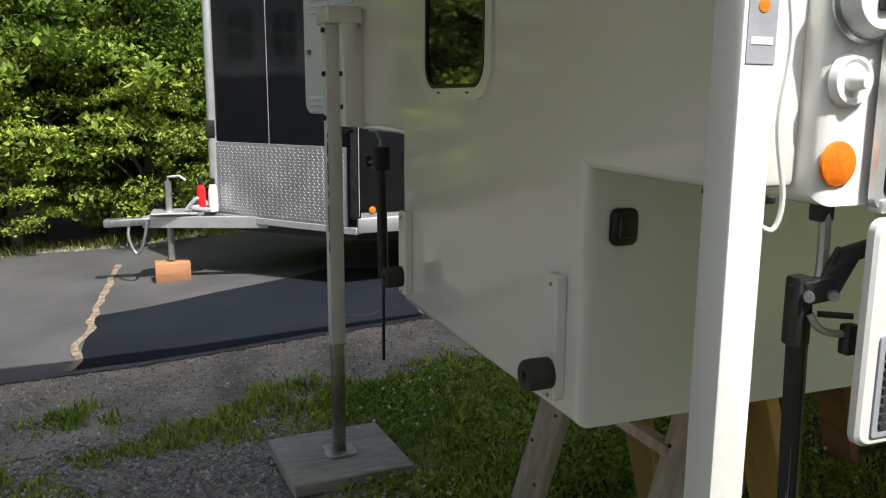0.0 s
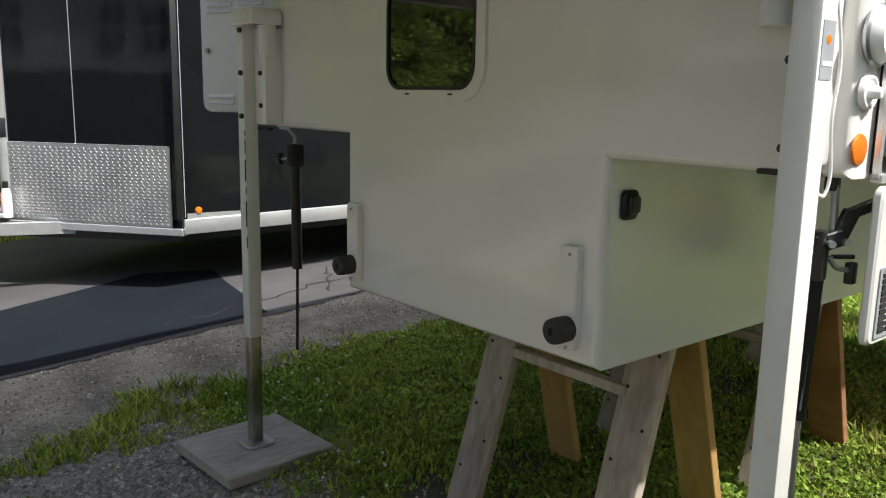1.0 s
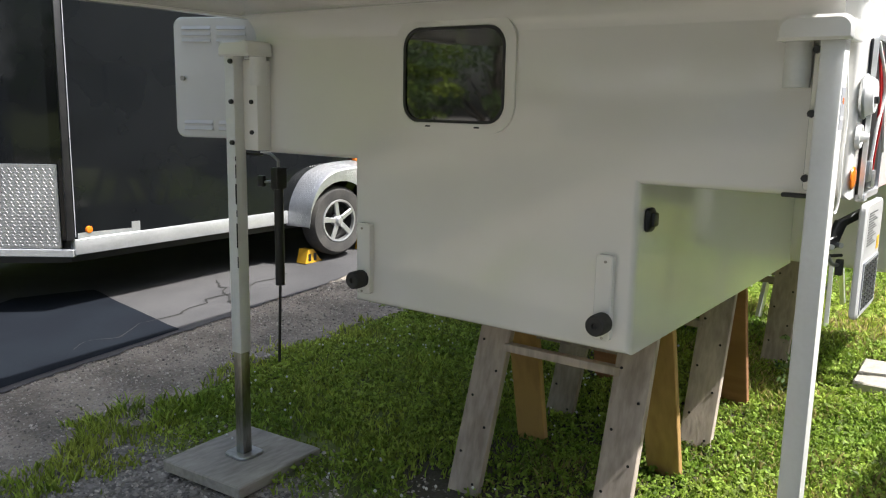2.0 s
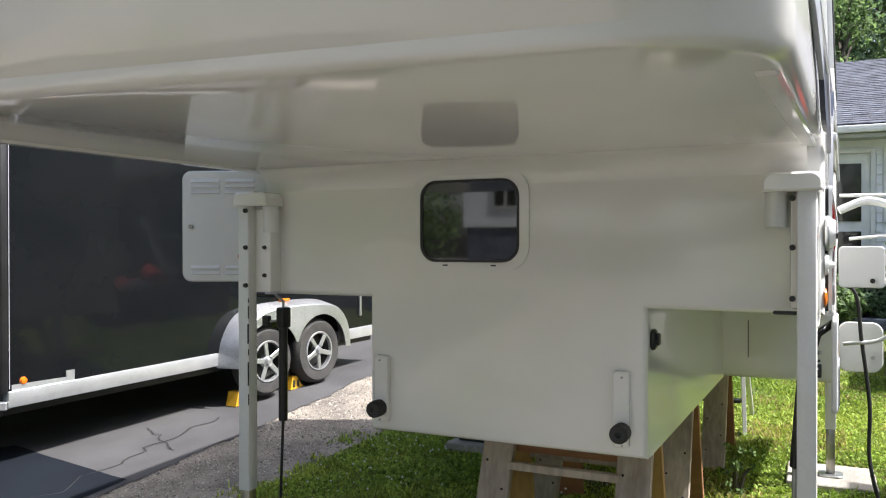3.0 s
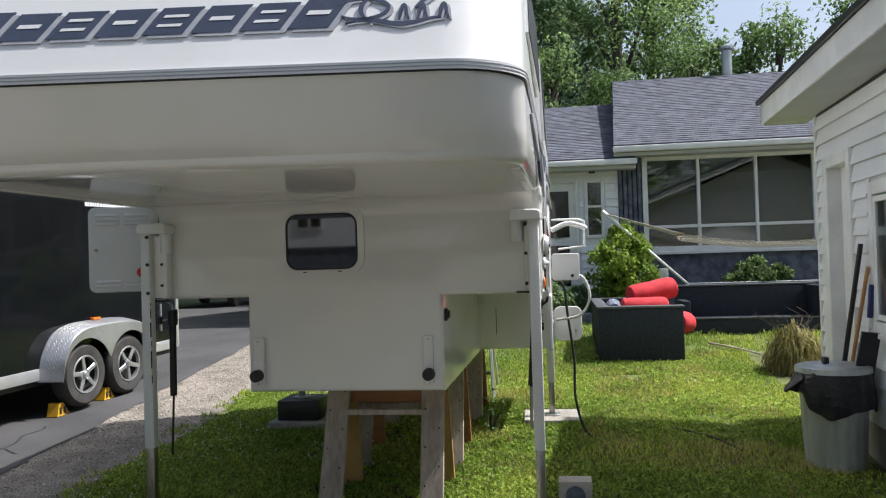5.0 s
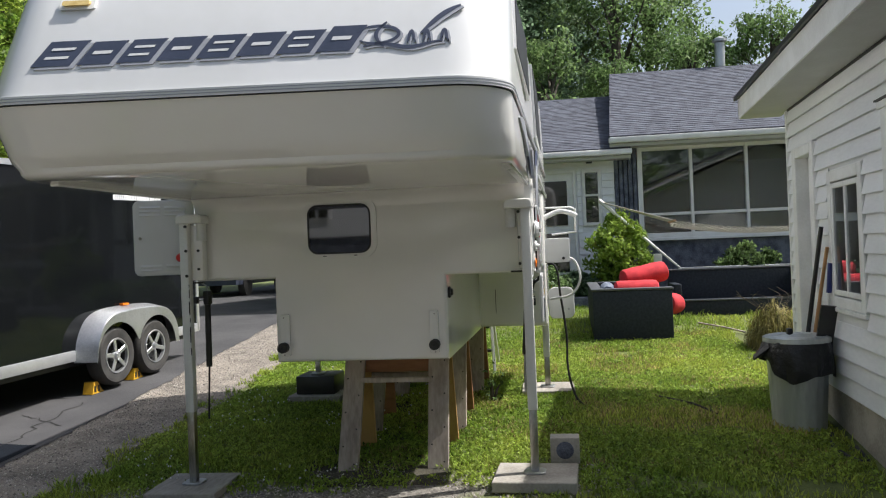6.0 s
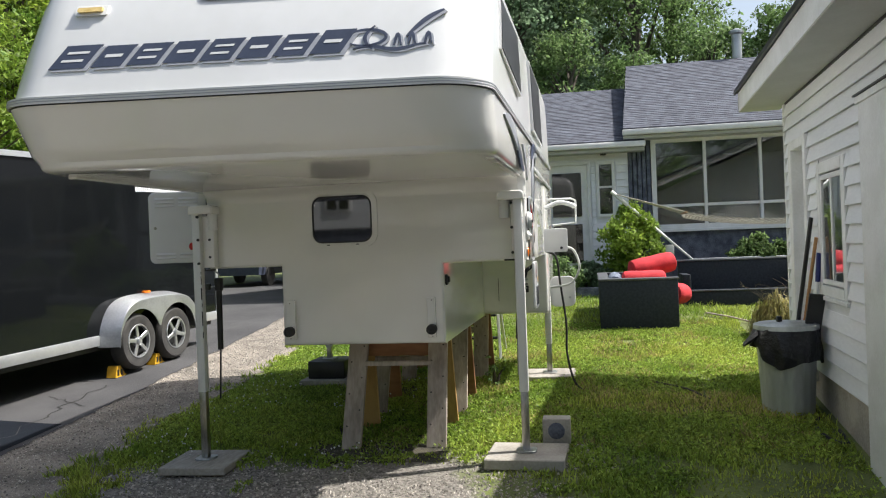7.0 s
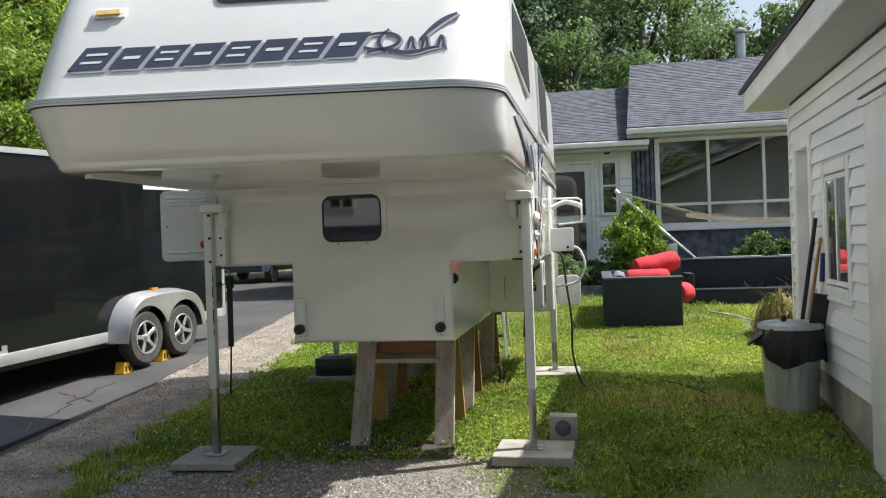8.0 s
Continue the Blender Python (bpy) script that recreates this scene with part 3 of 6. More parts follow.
siding(gw2, (-9.0, 2.32), 0.42, 2.76, 0.13, 0.0, 1, "x", ((-9.0, -0.37, 0, 2.37), (0.12, 1.0, 1.02, 2.09), (1.34, 2.08, 0.0, 2.37)))
for o in gw2.children:
    o.matrix_parent_inverse = Matrix.Identity(4)
gpart("corner_post", box(2.30, 2.345, -0.05, 0.03, 0.40, 2.76, 0.006), TRIMW, garage)
gpart("foundation", box(-9, 2.30, -0.12, -0.012, -0.3, 0.42), CONC, garage, "stained concrete foundation")
gw = new("window")
attach(gw, garage)
BASES[gw] = Matrix.Identity(4)
bm = bmesh.new()
for a in ((0.13, 0.22, 1.05, 2.08), (0.90, 0.99, 1.05, 2.08), (0.22, 0.90, 1.99, 2.08), (0.22, 0.90, 1.05, 1.13)):
    box(a[0], a[1], -0.02, 0.028, a[2], a[3], 0.006, 1, bm)
gpart("window_frame", bm, TRIMW, gw)
bm = bmesh.new()
for a in ((0.222, 0.255, 1.14, 1.98), (0.867, 0.898, 1.14, 1.98), (0.54, 0.575, 1.14, 1.98), (0.255, 0.54, 1.14, 1.18), (0.575, 0.867, 1.14, 1.18), (0.255, 0.54, 1.94, 1.98), (0.575, 0.867, 1.94, 1.98)):
    box(a[0], a[1], -0.03, 0.022, a[2], a[3], 0.004, 1, bm)
gpart("sash", bm, TRIMW, gw)
for a, b in ((0.255, 0.54), (0.575, 0.867)):
    gpart("pane", box(a, b, 0.006, 0.012, 1.18, 1.94), PANE, gw).visible_shadow = False
gpart("window_sill", box(0.12, 1.0, -0.02, 0.036, 1.015, 1.05, 0.006), TRIMW, gw)
# inner walls take the same dark colour, so the inside reads unlit
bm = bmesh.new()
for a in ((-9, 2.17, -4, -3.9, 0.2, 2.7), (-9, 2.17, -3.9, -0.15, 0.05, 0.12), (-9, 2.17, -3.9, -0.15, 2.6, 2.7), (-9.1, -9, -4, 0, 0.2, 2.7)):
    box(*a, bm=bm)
gpart("inner_wall", bm, ROOMD, garage, "garage inside coloured dark blue to look dim")
gd = gpart("door", box(1.44, 1.96, -0.12, -0.07, 0.3, 2.28, 0.004), TRIMW, garage, "white panel door set back in its frame")
bm = bmesh.new()
for z0, z1 in ((0.45, 1.2), (1.3, 2.15)):
    for a, b in ((1.5, 1.67), (1.73, 1.9)):
        box(a, b, -0.072, -0.06, z0, z1, 0.006, 1, bm)
gpart("panel", bm, TRIMW, gd)
bm = bmesh.new()
for a in ((1.34, 1.44, 0.3, 2.37), (1.96, 2.08, 0.3, 2.37), (1.44, 1.96, 2.28, 2.37)):
    box(a[0], a[1], -0.1, 0.04, a[2], a[3], 0.006, 1, bm)
gpart("door_frame", bm, TRIMW, garage)
gpart("wall_panel", box(-2.6, -0.38, -0.01, 0.05, 0.0, 2.34, 0.004), TRIMW, garage, "plain grey-white boarded panel")
gpart("head_trim", box(-2.65, -0.35, -0.01, 0.062, 2.34, 2.385, 0.004), TRIMW, garage, "white head trim")
gpart("drip_cap", box(-2.65, -0.345, 0.02, 0.075, 2.387, 2.398, 0.002), BLACKP, garage, "dark metal drip edge")
# solid black strip draws the dark line where wall meets soffit
gpart("frieze", box(-9, 2.31, 0.0, 0.012, 2.752, 2.773), BLACKP, garage, "thin black strip under the soffit")
gpart("soffit", box(-9.2, 2.75, -0.02, 0.36, 2.775, 2.80), SOFFIT, garage, "vented light grey soffit")
gpart("fascia", box(-9.2, 2.76, 0.345, 0.37, 2.78, 2.97, 0.004), TRIMW, garage, "white fascia board")
gpart("fascia", loft([[(2.72, 0.37, 2.8), (2.72, 0.37, 2.97), (2.72, -3.6, 4.5), (2.72, -3.6, 4.33)], [(2.76, 0.37, 2.8), (2.76, 0.37, 2.97), (2.76, -3.6, 4.5), (2.76, -3.6, 4.33)]]), TRIMW, garage, "white rake board")
gpart("gable", loft([[(2.16, 0.0, 2.78), (2.16, -3.6, 4.3), (2.16, -7.0, 2.78)], [(2.31, 0.0, 2.78), (2.31, -3.6, 4.3), (2.31, -7.0, 2.78)]]), SIDING, garage, "white gable end")
gpart("roof", loft([[(x, 0.40, 2.965), (x, -3.6, 4.52), (x, -7.4, 2.965), (x, -7.4, 3.0), (x, -3.6, 4.58), (x, 0.40, 3.0)] for x in (-9.3, 2.80)]), SHINGLE, garage, "grey shingle roof")
gpart("roof_edge", box(-9.3, 2.80, 0.385, 0.405, 2.965, 3.005), BLACKP, garage, "dark drip edge")


# ---- camper ----
camper = thing("truck_camper", (2.0, 2.2, 0.85), "cream fibreglass truck camper raised on jacks and sawhorses", "camper")
CX = 0.86

prof = [(1.595, 0.85), (2.82, 0.85), (2.82, 1.44), (3.395, 1.44), (3.395, 2.10), (0.985, 2.10), (0.985, 1.425), (1.595, 1.425)]
bm = bmesh.new()


def inset_ring(x, d):
    """The T outline at x, drawn in by d on all its sides."""
    out = []
    for i, (y, z) in enumerate(prof):
        (y0, z0), (y1, z1) = prof[i - 1], prof[(i + 1) % len(prof)]
        a, b = Vector((y - y0, z - z0)).normalized(), Vector((y1 - y, z1 - z)).normalized()
        out.append((x, y + d * (-a.y - b.y), z + d * (a.x + b.x)))
    return out


loft([inset_ring(CX + q, d) for q, d in ((0.0, 0.028), (0.002, 0.018), (0.006, 0.010), (0.012, 0.005), (0.02, 0.0012), (0.028, 0.0))] + [inset_ring(3.05, 0.0)], bm)
part("lower_body", bm, GEL, camper, "glossy cream front wall and tub")
part("rear_body", box(3.0, 4.2, 0.97, 3.46, 0.86, 2.10, 0.025, 3), GEL, camper, "rear lower body")


def plan(xf, xr, inset, z, rf=0.28, rr=0.10):
    q = max(0.02, rf - inset * 0.3)
    out = []
    for x, y in rrect(xf, xr, 0.97 + inset, 3.46 - inset, (q, rr, rr, q), 8):
        w = max(0.0, min(1.0, (0.8 - x) / (0.8 - xf)))
        out.append((x + 0.11 * (2.2 - y) * w, y + 0.04 * w, z))
    return out


def smoothrow(rows, z):
    for (z0, a0, b0), (z1, a1, b1) in zip(rows, rows[1:]):
        if z <= z1:
            t = (z - z0) / (z1 - z0)
            return a0 + (a1 - a0) * t, b0 + (b1 - b0) * t
    return rows[-1][1:]


rings = [plan(-0.955 + a, 4.2 - a, a, z) for z, a in ((2.02, 0.045), (2.026, 0.022), (2.040, 0.008), (2.06, 0.002))]
rings += [plan(-0.98 - 0.175 * (z - 2.06) / 0.265, 4.2, 0.0, z) for z in (2.10, 2.15, 2.2, 2.25, 2.325)]
part("overcab_shell", loft(rings), GEL, camper, "glossy cream overcab nose")
SHAPE = [(2.34, -1.155, 0.0), (2.6, -1.04, 0.004), (2.9, -0.89, 0.012), (3.05, -0.79, 0.022), (3.15, -0.68, 0.05), (3.24, -0.52, 0.12), (3.31, -0.28, 0.28), (3.36, 0.05, 0.55), (3.38, 0.4, 0.85)]
rings = []
for z, a, b in SHAPE:
    rings.append(plan(a, 4.2 - b * 0.4, b, z, 0.30, 0.12))
part("upper_shell", loft(rings), GELW, camper, "glossy white upper shell with sloping front")
ob = part("trim_strip", ring_frame([(x, y) for x, y, _ in plan(-1.167, 4.21, -0.012, 0)], [(x, y) for x, y, _ in plan(-1.14, 4.19, 0.01, 0)], 2.328, 0.036, "z"), GELW, camper, "white rubber belt trim")
part("seam", ring_frame([(x, y) for x, y, _ in plan(-1.160, 4.205, -0.005, 0)], [(x, y) for x, y, _ in plan(-1.14, 4.19, 0.01, 0)], 2.322, 0.006, "z"), BLACKP, camper, "dark seam under the belt trim")
for z in (2.338, 2.351):
    part("seam", ring_frame([(x, y) for x, y, _ in plan(-1.169, 4.212, -0.014, 0)], [(x, y) for x, y, _ in plan(-1.14, 4.19, 0.01, 0)], z, 0.004, "z"), SILVER, camper, "grey line on the belt trim")
for p, q in (((-0.5, 1.066, 2.019), (0.86, 1.036, 2.019)), ((-0.7, 3.434, 2.019), (0.86, 3.402, 2.019))):
    part("floor_lip", beam(p, q, 0.05, 0.018, bevel=0.006), GEL, camper, "cream lip along the overcab floor")
# soft inside corner between front wall and overcab floor
cove = []
for k in range(9):
    a = radians(90 * k / 8)
    cove.append((CX - 0.10 + 0.10 * math.sin(a), 2.02 - 0.10 + 0.10 * math.cos(a)))
cove += [(CX + 0.02, 1.92), (CX + 0.02, 2.04), (CX - 0.10, 2.04)]
part("cove", loft([[(x, y, z) for x, z in cove] for y in (1.04, 3.39)]), GEL, camper, "curved inside corner")

# front window
wn1 = new("window")
attach(wn1, camper)
BASES[wn1] = Matrix.Identity(4)
o0, o1 = rrect(2.065, 2.595, 1.565, 1.985, 0.10), rrect(2.105, 2.56, 1.597, 1.945, 0.075)
part("window_surround", ring_frame(o0, o1, CX + 0.005, -0.016), GEL, wn1, "moulded cream surround")
part("gasket", ring_frame(rrect(2.107, 2.558, 1.599, 1.943, 0.073), rrect(2.117, 2.548, 1.609, 1.933, 0.066), CX + 0.004, -0.016), BLACKP, wn1)
part("pane", slab(rrect(2.114, 2.551, 1.606, 1.936, 0.066), CX - 0.001, -0.005), CABPANE, wn1, "dark tinted window pane", smooth=False)
for y in (2.22, 2.44):
    part("drain_slot", box(CX - 0.012, CX + 0.002, y - 0.012, y + 0.012, 1.582, 1.588, 0.001, 1), BLACKP, wn1)
for y0, y1, yb in ((2.712, 2.782, 2.752), (1.658, 1.720, 1.683)):
    st = part("bumper_strip", slab(rrect(y0, y1, 0.895, 1.187, 0.012), CX + 0.002, -0.03, bevel=0.004), GEL, camper, "cream plastic rub strip")
    part("bumper", lathe([(0.0, 0.0), (0.036, 0.0), (0.037, -0.04), (0.035, -0.058), (0.029, -0.064), (0.012, -0.062), (0.010, -0.052), (0.0, -0.052)], (CX - 0.028, yb, 0.958), 22, "x"), RUBBER, st, "black rubber bumper")
    for z in (0.905, 1.165):
        part("screw", rod((CX - 0.031, yb, z), (CX - 0.026, yb, z), 0.005, seg=10), CHROME, st)
lt = part("latch", box(0.918, 0.985, 1.575, 1.6, 1.262, 1.342, 0.016, 3), BLACKP, camper, "black plastic vent on the tub side")
part("latch_lever", box(0.928, 0.972, 1.562, 1.577, 1.28, 1.328, 0.008), BLACKP, lt)
part("panel_seam", box(2.996, 3.004, 1.444, 1.449, 0.985, 1.21), BLACKP, camper)
# light louvred compartment door standing open on the far side
d1 = part("compartment_door", slab(rrect(3.42, 3.835, 1.495, 2.03, 0.045), 0.92, -0.03, bevel=0.006), GELW, camper, "white louvred compartment door standing open")
for z in (1.982, 1.955, 1.928, 1.565, 1.538):
    for y0, y1 in ((3.48, 3.62), (3.65, 3.79)):
        part("louvre", loft([[(0.8905, y, z + 0.009), (0.880, y, z - 0.006), (0.884, y, z - 0.009), (0.8905, y, z - 0.009)] for y in (y0, y1)]), GELW, d1)
part("lock", rod((0.875, 3.79, 1.76), (0.891, 3.79, 1.76), 0.011), CHROME, d1, "small steel lock")
part("marker_light", lathe([(0.0, -0.015), (0.022, -0.012), (0.03, 0.0)], (0.815, 3.497, 1.617), 16, "x"), REDP, camper, "round red marker light")
part("marker_stem", rod((0.872, 3.385, 1.617), (0.818, 3.497, 1.617), 0.009), WPLAST, camper)

hinge = Matrix.Translation((0.905, 3.42, 0)) @ Matrix.Rotation(radians(23.5), 4, "Z") @ Matrix.Translation((-0.905, -3.42, 0))
for o in (d1, *d1.children):
    o.data.transform(hinge)

# fittings on the sunny side
SY = 0.985
inlet = part("power_inlet", lathe([(0.0, -0.030), (0.044, -0.034), (0.049, -0.026), (0.056, -0.012), (0.058, 0.0)], (0.915, SY, 1.71), 28, "y"), WPLAST, camper, "round white shore-power inlet")
part("bezel", lathe([(0.059, 0.0), (0.063, -0.008), (0.059, -0.014), (0.054, -0.01)], (0.915, SY, 1.71), 28, "y"), STEEL, inlet)
part("flap_latch", box(0.905, 0.935, 0.943, 0.956, 1.69, 1.71, 0.004), BLACKP, inlet)
sock = part("cable_socket", lathe([(0.0, -0.008), (0.024, -0.008), (0.028, -0.011), (0.033, -0.011), (0.037, -0.003), (0.038, 0.0)], (0.90, SY, 1.60), 24, "y"), WPLAST, camper, "round white cable socket with twist cap")
part("twist_cap", rod((0.90, 0.98, 1.60), (0.903, 0.955, 1.598), 0.017, 0.010), WPLAST, sock)
part("marker_light", lathe([(0.0, -0.009), (0.02, -0.008), (0.031, -0.004), (0.033, 0.0)], (0.893, SY, 1.485), 24, "y"), AMBER, camper, "round amber marker reflector")
bay = part("open_bay", box(0.985, 1.25, 0.972, 0.990, 1.43, 1.87, 0.008), BLACKP, camper, "open black battery bay")
bm = bmesh.new()
for k in range(2):
    tube([(1.03 + 0.05 * k, 0.967, 1.84), (1.05 + 0.055 * k, 0.955, 1.7 - 0.03 * k), (1.06 + 0.05 * k, 0.963, 1.55), (1.08 + 0.03 * k, 0.965, 1.45)], 0.0035, 6, bm, 5)
part("wire", bm, REDP, bay, "red battery wires")
bm = bmesh.new()
tube([(1.0, 0.965, 1.86), (1.08, 0.95, 1.74), (1.04, 0.955, 1.62), (1.02, 0.96, 1.5)], 0.005, 6, bm, 5)
tube([(1.18, 0.965, 1.86), (1.14, 0.955, 1.66), (1.20, 0.955, 1.55)], 0.005, 6, bm, 5)
part("wire", bm, WIREW, bay, "white wires")
part("bay_frame", ring_frame(rrect(0.975, 1.26, 1.42, 1.88, 0.02), rrect(0.99, 1.245, 1.435, 1.865, 0.015), 0.975, -0.012, "y"), ALU, bay)
part("terminal", box(1.0, 1.05, 0.955, 0.973, 1.47, 1.53, 0.005), STEEL, bay)
part("terminal", box(1.06, 1.12, 0.955, 0.973, 1.45, 1.50, 0.005), STEEL, bay)
part("hinge", box(0.985, 1.03, 0.958, 0.985, 1.415, 1.435, 0.004), ALU, bay)
d2 = part("compartment_door", slab(rrect(0.965, 1.25, 1.07, 1.41, 0.022), 0.965, -0.022, "y", bevel=0.005), GELW, camper, "white vented compartment door hanging open")
bm = bmesh.new()
for k in range(10):
    z = 1.10 + 0.0135 * k
    for j in range(5):
        x0 = 1.005 + 0.046 * j
        box(x0, x0 + 0.036, 0.9385, 0.944, z - 0.0042, z + 0.0042, bm=bm)
part("vent", bm, SIDEPANE, d2, "slotted grey vent", smooth=False)
part("vent_frame", ring_frame(rrect(0.99, 1.24, 1.085, 1.24, 0.006), rrect(1.0, 1.23, 1.093, 1.232, 0.004), 0.9435, -0.004, "y"), SILVER, d2, "grey vent frame")
bm = bmesh.new()
for k in range(13):
    z = 1.285 + 0.0078 * k
    box(1.01, 1.15 - 0.03 * (k % 3), 0.9418, 0.9432, z - 0.0016, z + 0.0016, bm=bm)
part("printed_bar", bm, SIDEPANE, d2, "printed instructions as thin grey bars", smooth=False)
part("sticker", box(1.19, 1.225, 0.9415, 0.9432, 1.255, 1.295), YELP, d2, "yellow warning sticker", smooth=False)
for o in (bay, *bay.children, d2, *d2.children):
    o.data.transform(Matrix.Translation((-0.03, 0, 0)))
d3 = part("compartment_door", slab(rrect(0.745, 0.95, 1.455, 1.66, 0.02), 2.25, 0.02, bevel=0.004), GELW, camper, "small white hatch door standing open")
part("lock", rod((2.24, 0.80, 1.49), (2.251, 0.80, 1.49), 0.012), BLACKP, d3)
d4 = part("compartment_door", slab(rrect(0.715, 0.96, 0.90, 1.20, 0.06), 3.25, 0.025, bevel=0.005), GELW, camper, "rounded white hatch door standing open")
part("lock", rod((3.24, 0.77, 0.99), (3.251, 0.77, 0.99), 0.012), STEEL, d4)
part("hose", tube([(2.6, 0.95, 1.85), (2.62, 0.82, 1.90), (2.62, 0.70, 1.87), (2.62, 0.68, 1.85)], 0.022, 10, steps=6), WPLAST, camper, "white folding bracket arm")
part("hose", tube([(2.7, 0.78, 1.50), (2.7, 0.70, 1.45), (2.7, 0.66, 1.30), (2.72, 0.74, 1.16), (2.75, 0.93, 1.12)], 0.011, 10, steps=6), WIREW, camper, "white looped hose")
part("handle_rail", tube([(3.0, 0.95, 1.95), (3.0, 0.72, 1.95), (3.0, 0.68, 1.93), (3.0, 0.68, 1.72), (3.0, 0.9, 1.70)], 0.010, 8), WPLAST, camper, "white tubular rail")
part("moulding", box(1.5, 4.0, 0.952, 0.975, 2.10, 2.135, 0.008), GELW, camper)
# side windows and swept decals of the upper shell
def side_y(z, x=1.0):
    return 0.97 + smoothrow(SHAPE, max(z, 2.341))[1] + 0.04 * max(0.0, min(1.0, (0.8 - x) / 1.85))


def side_plate(name, pts, off, material, parent, label=""):
    bm = bmesh.new()
    a = [bm.verts.new((x, side_y(z, x) - off, z)) for x, z in pts]
    b = [bm.verts.new((x, side_y(z, x) + 0.02, z)) for x, z in pts]
    n = len(pts)
    bm.faces.new(a)
    for i in range(n):
        bm.faces.new((a[i], b[i], b[(i + 1) % n], a[(i + 1) % n]))
    return part(name, bm, material, parent, label, smooth=False)


for q in ([(-0.33, 2.645), (0.6, 2.56), (0.6, 2.92), (-0.2, 2.95)], [(1.75, 2.47), (2.8, 2.47), (2.8, 2.98), (1.75, 2.98)]):
    c = (sum(p[0] for p in q) / len(q), sum(p[1] for p in q) / len(q))
    big = [(c[0] + (x - c[0]) * 1.09, c[1] + (z - c[1]) * 1.12) for x, z in q]
    fr = side_plate("window", big, 0.006, GELW, camper, "side window in a raised white frame")
    side_plate("pane", q, 0.010, SIDEPANE, fr)


def leafshape(cx, cz, ln, w, ang, bend, n=12):
    up, dn = [], []
    for i in range(n + 1):
        t = i / n
        x = ln * (t - 0.5)
        h = w * math.sin(math.pi * t) ** 0.8
        y = bend * math.sin(math.pi * t)
        up.append((x, y + h / 2))
        dn.append((x, y - h / 2))
    a = radians(ang)
    return [(cx + x * math.cos(a) - y * math.sin(a), cz + x * math.sin(a) + y * math.cos(a)) for x, y in up[:-1] + dn[:0:-1]]


def flat_side(pts, y, material, label):
    bm = bmesh.new()
    ring = [[(x, side_y(2.3, x) - o, z) for x, z in pts] for o in (-0.01, 0.004)]
    loft(ring, bm)
    return part("decal", bm, material, camper, label, smooth=False)


for cx, cz, ln, w, ang, bend, mt in ((0.05, 2.19, 0.8, 0.09, -12, 0.06, SILVER), (0.45, 2.13, 0.45, 0.10, -25, -0.03, NAVY), (0.75, 2.10, 0.35, 0.06, -40, 0.04, SILVER),
                                    (1.7, 2.24, 0.5, 0.07, 10, 0.06, NAVY), (1.75, 2.16, 0.6, 0.08, 20, 0.08, SILVER), (1.6, 2.05, 0.6, 0.09, 40, 0.08, SILVER), (1.5, 1.9, 0.45, 0.08, 60, 0.05, NAVY)):
    flat_side(leafshape(cx, cz, ln, w, ang, bend), 0.972, mt, "swept grey and navy decal")
# cab-front window bottom, clearance lamp and slanted emblem shapes on the sloping front
def nose_x(z):
    return smoothrow(SHAPE, z)[0]


def nose_plate(name, pts, off, material, parent, label=""):
    bm = bmesh.new()
    a = [bm.verts.new((nose_x(z) + 0.11 * (2.2 - y) - off, y, z)) for y, z in pts]
    b = [bm.verts.new((nose_x(z) + 0.11 * (2.2 - y) + 0.015, y, z)) for y, z in pts]
    n = len(pts)
    bm.faces.new(a)
    for i in range(n):
        bm.faces.new((a[i], b[i], b[(i + 1) % n], a[(i + 1) % n]))
    return part(name, bm, material, parent, label, smooth=False)


nose_plate("window", rrect(1.85, 2.50, 2.87, 3.04, 0.05), 0.006, WINDARK, camper, "dark window in the sloping front")
lamp = nose_plate("clearance_lamp", rrect(2.99, 3.12, 2.832, 2.858, 0.008), 0.03, CLEARL, camper, "faded amber clearance lamp in a white bezel")
nose_plate("bezel", rrect(2.97, 3.14, 2.815, 2.875, 0.01), 0.012, WPLAST, lamp)


def emblem(y_left, z_base, w, h, lean, hole):
    """One slanted block of the name: a dark slab with a pale core over a grey shadow."""
    def sh(dy, dz, k):
        return [(y_left - dy - u * w - lean * v * h + 0.5 * lean * h, z_base + dz + v * h) for u, v in ((k, k), (1 - k, k), (1 - k, 1 - k), (k, 1 - k))]
    s = nose_plate("emblem_shape", sh(0.018, -0.014, 0.0), 0.003, SILVER, camper, "slanted block of the name as a plain grey shadow shape")
    b = nose_plate("emblem_core", sh(0, 0, 0.0), 0.005, NAVY, s, "plain navy block")
    for u0, u1, v0, v1 in hole:
        pts = [(y_left - u * w - lean * v * h + 0.5 * lean * h, z_base + v * h) for u, v in ((u0, v0), (u1, v0), (u1, v1), (u0, v1))]
        nose_plate("emblem_gap", pts, 0.0065, GELW, b)


# eight slanted blocks along the sloping front, then a looped flourish
SLOTS = ((0.2, 0.8, 0.28, 0.38), (0.2, 0.8, 0.62, 0.72))
CORE = ((0.22, 0.78, 0.44, 0.58),)
yl = 3.165
for k, gaps in enumerate((SLOTS, CORE) * 4):
    w = 0.185 if k == 0 else 0.155
    emblem(yl, 2.512 + 0.001 * k, w, 0.13 if k in (0, 7) else 0.118, 0.55, gaps)
    yl -= w + 0.030


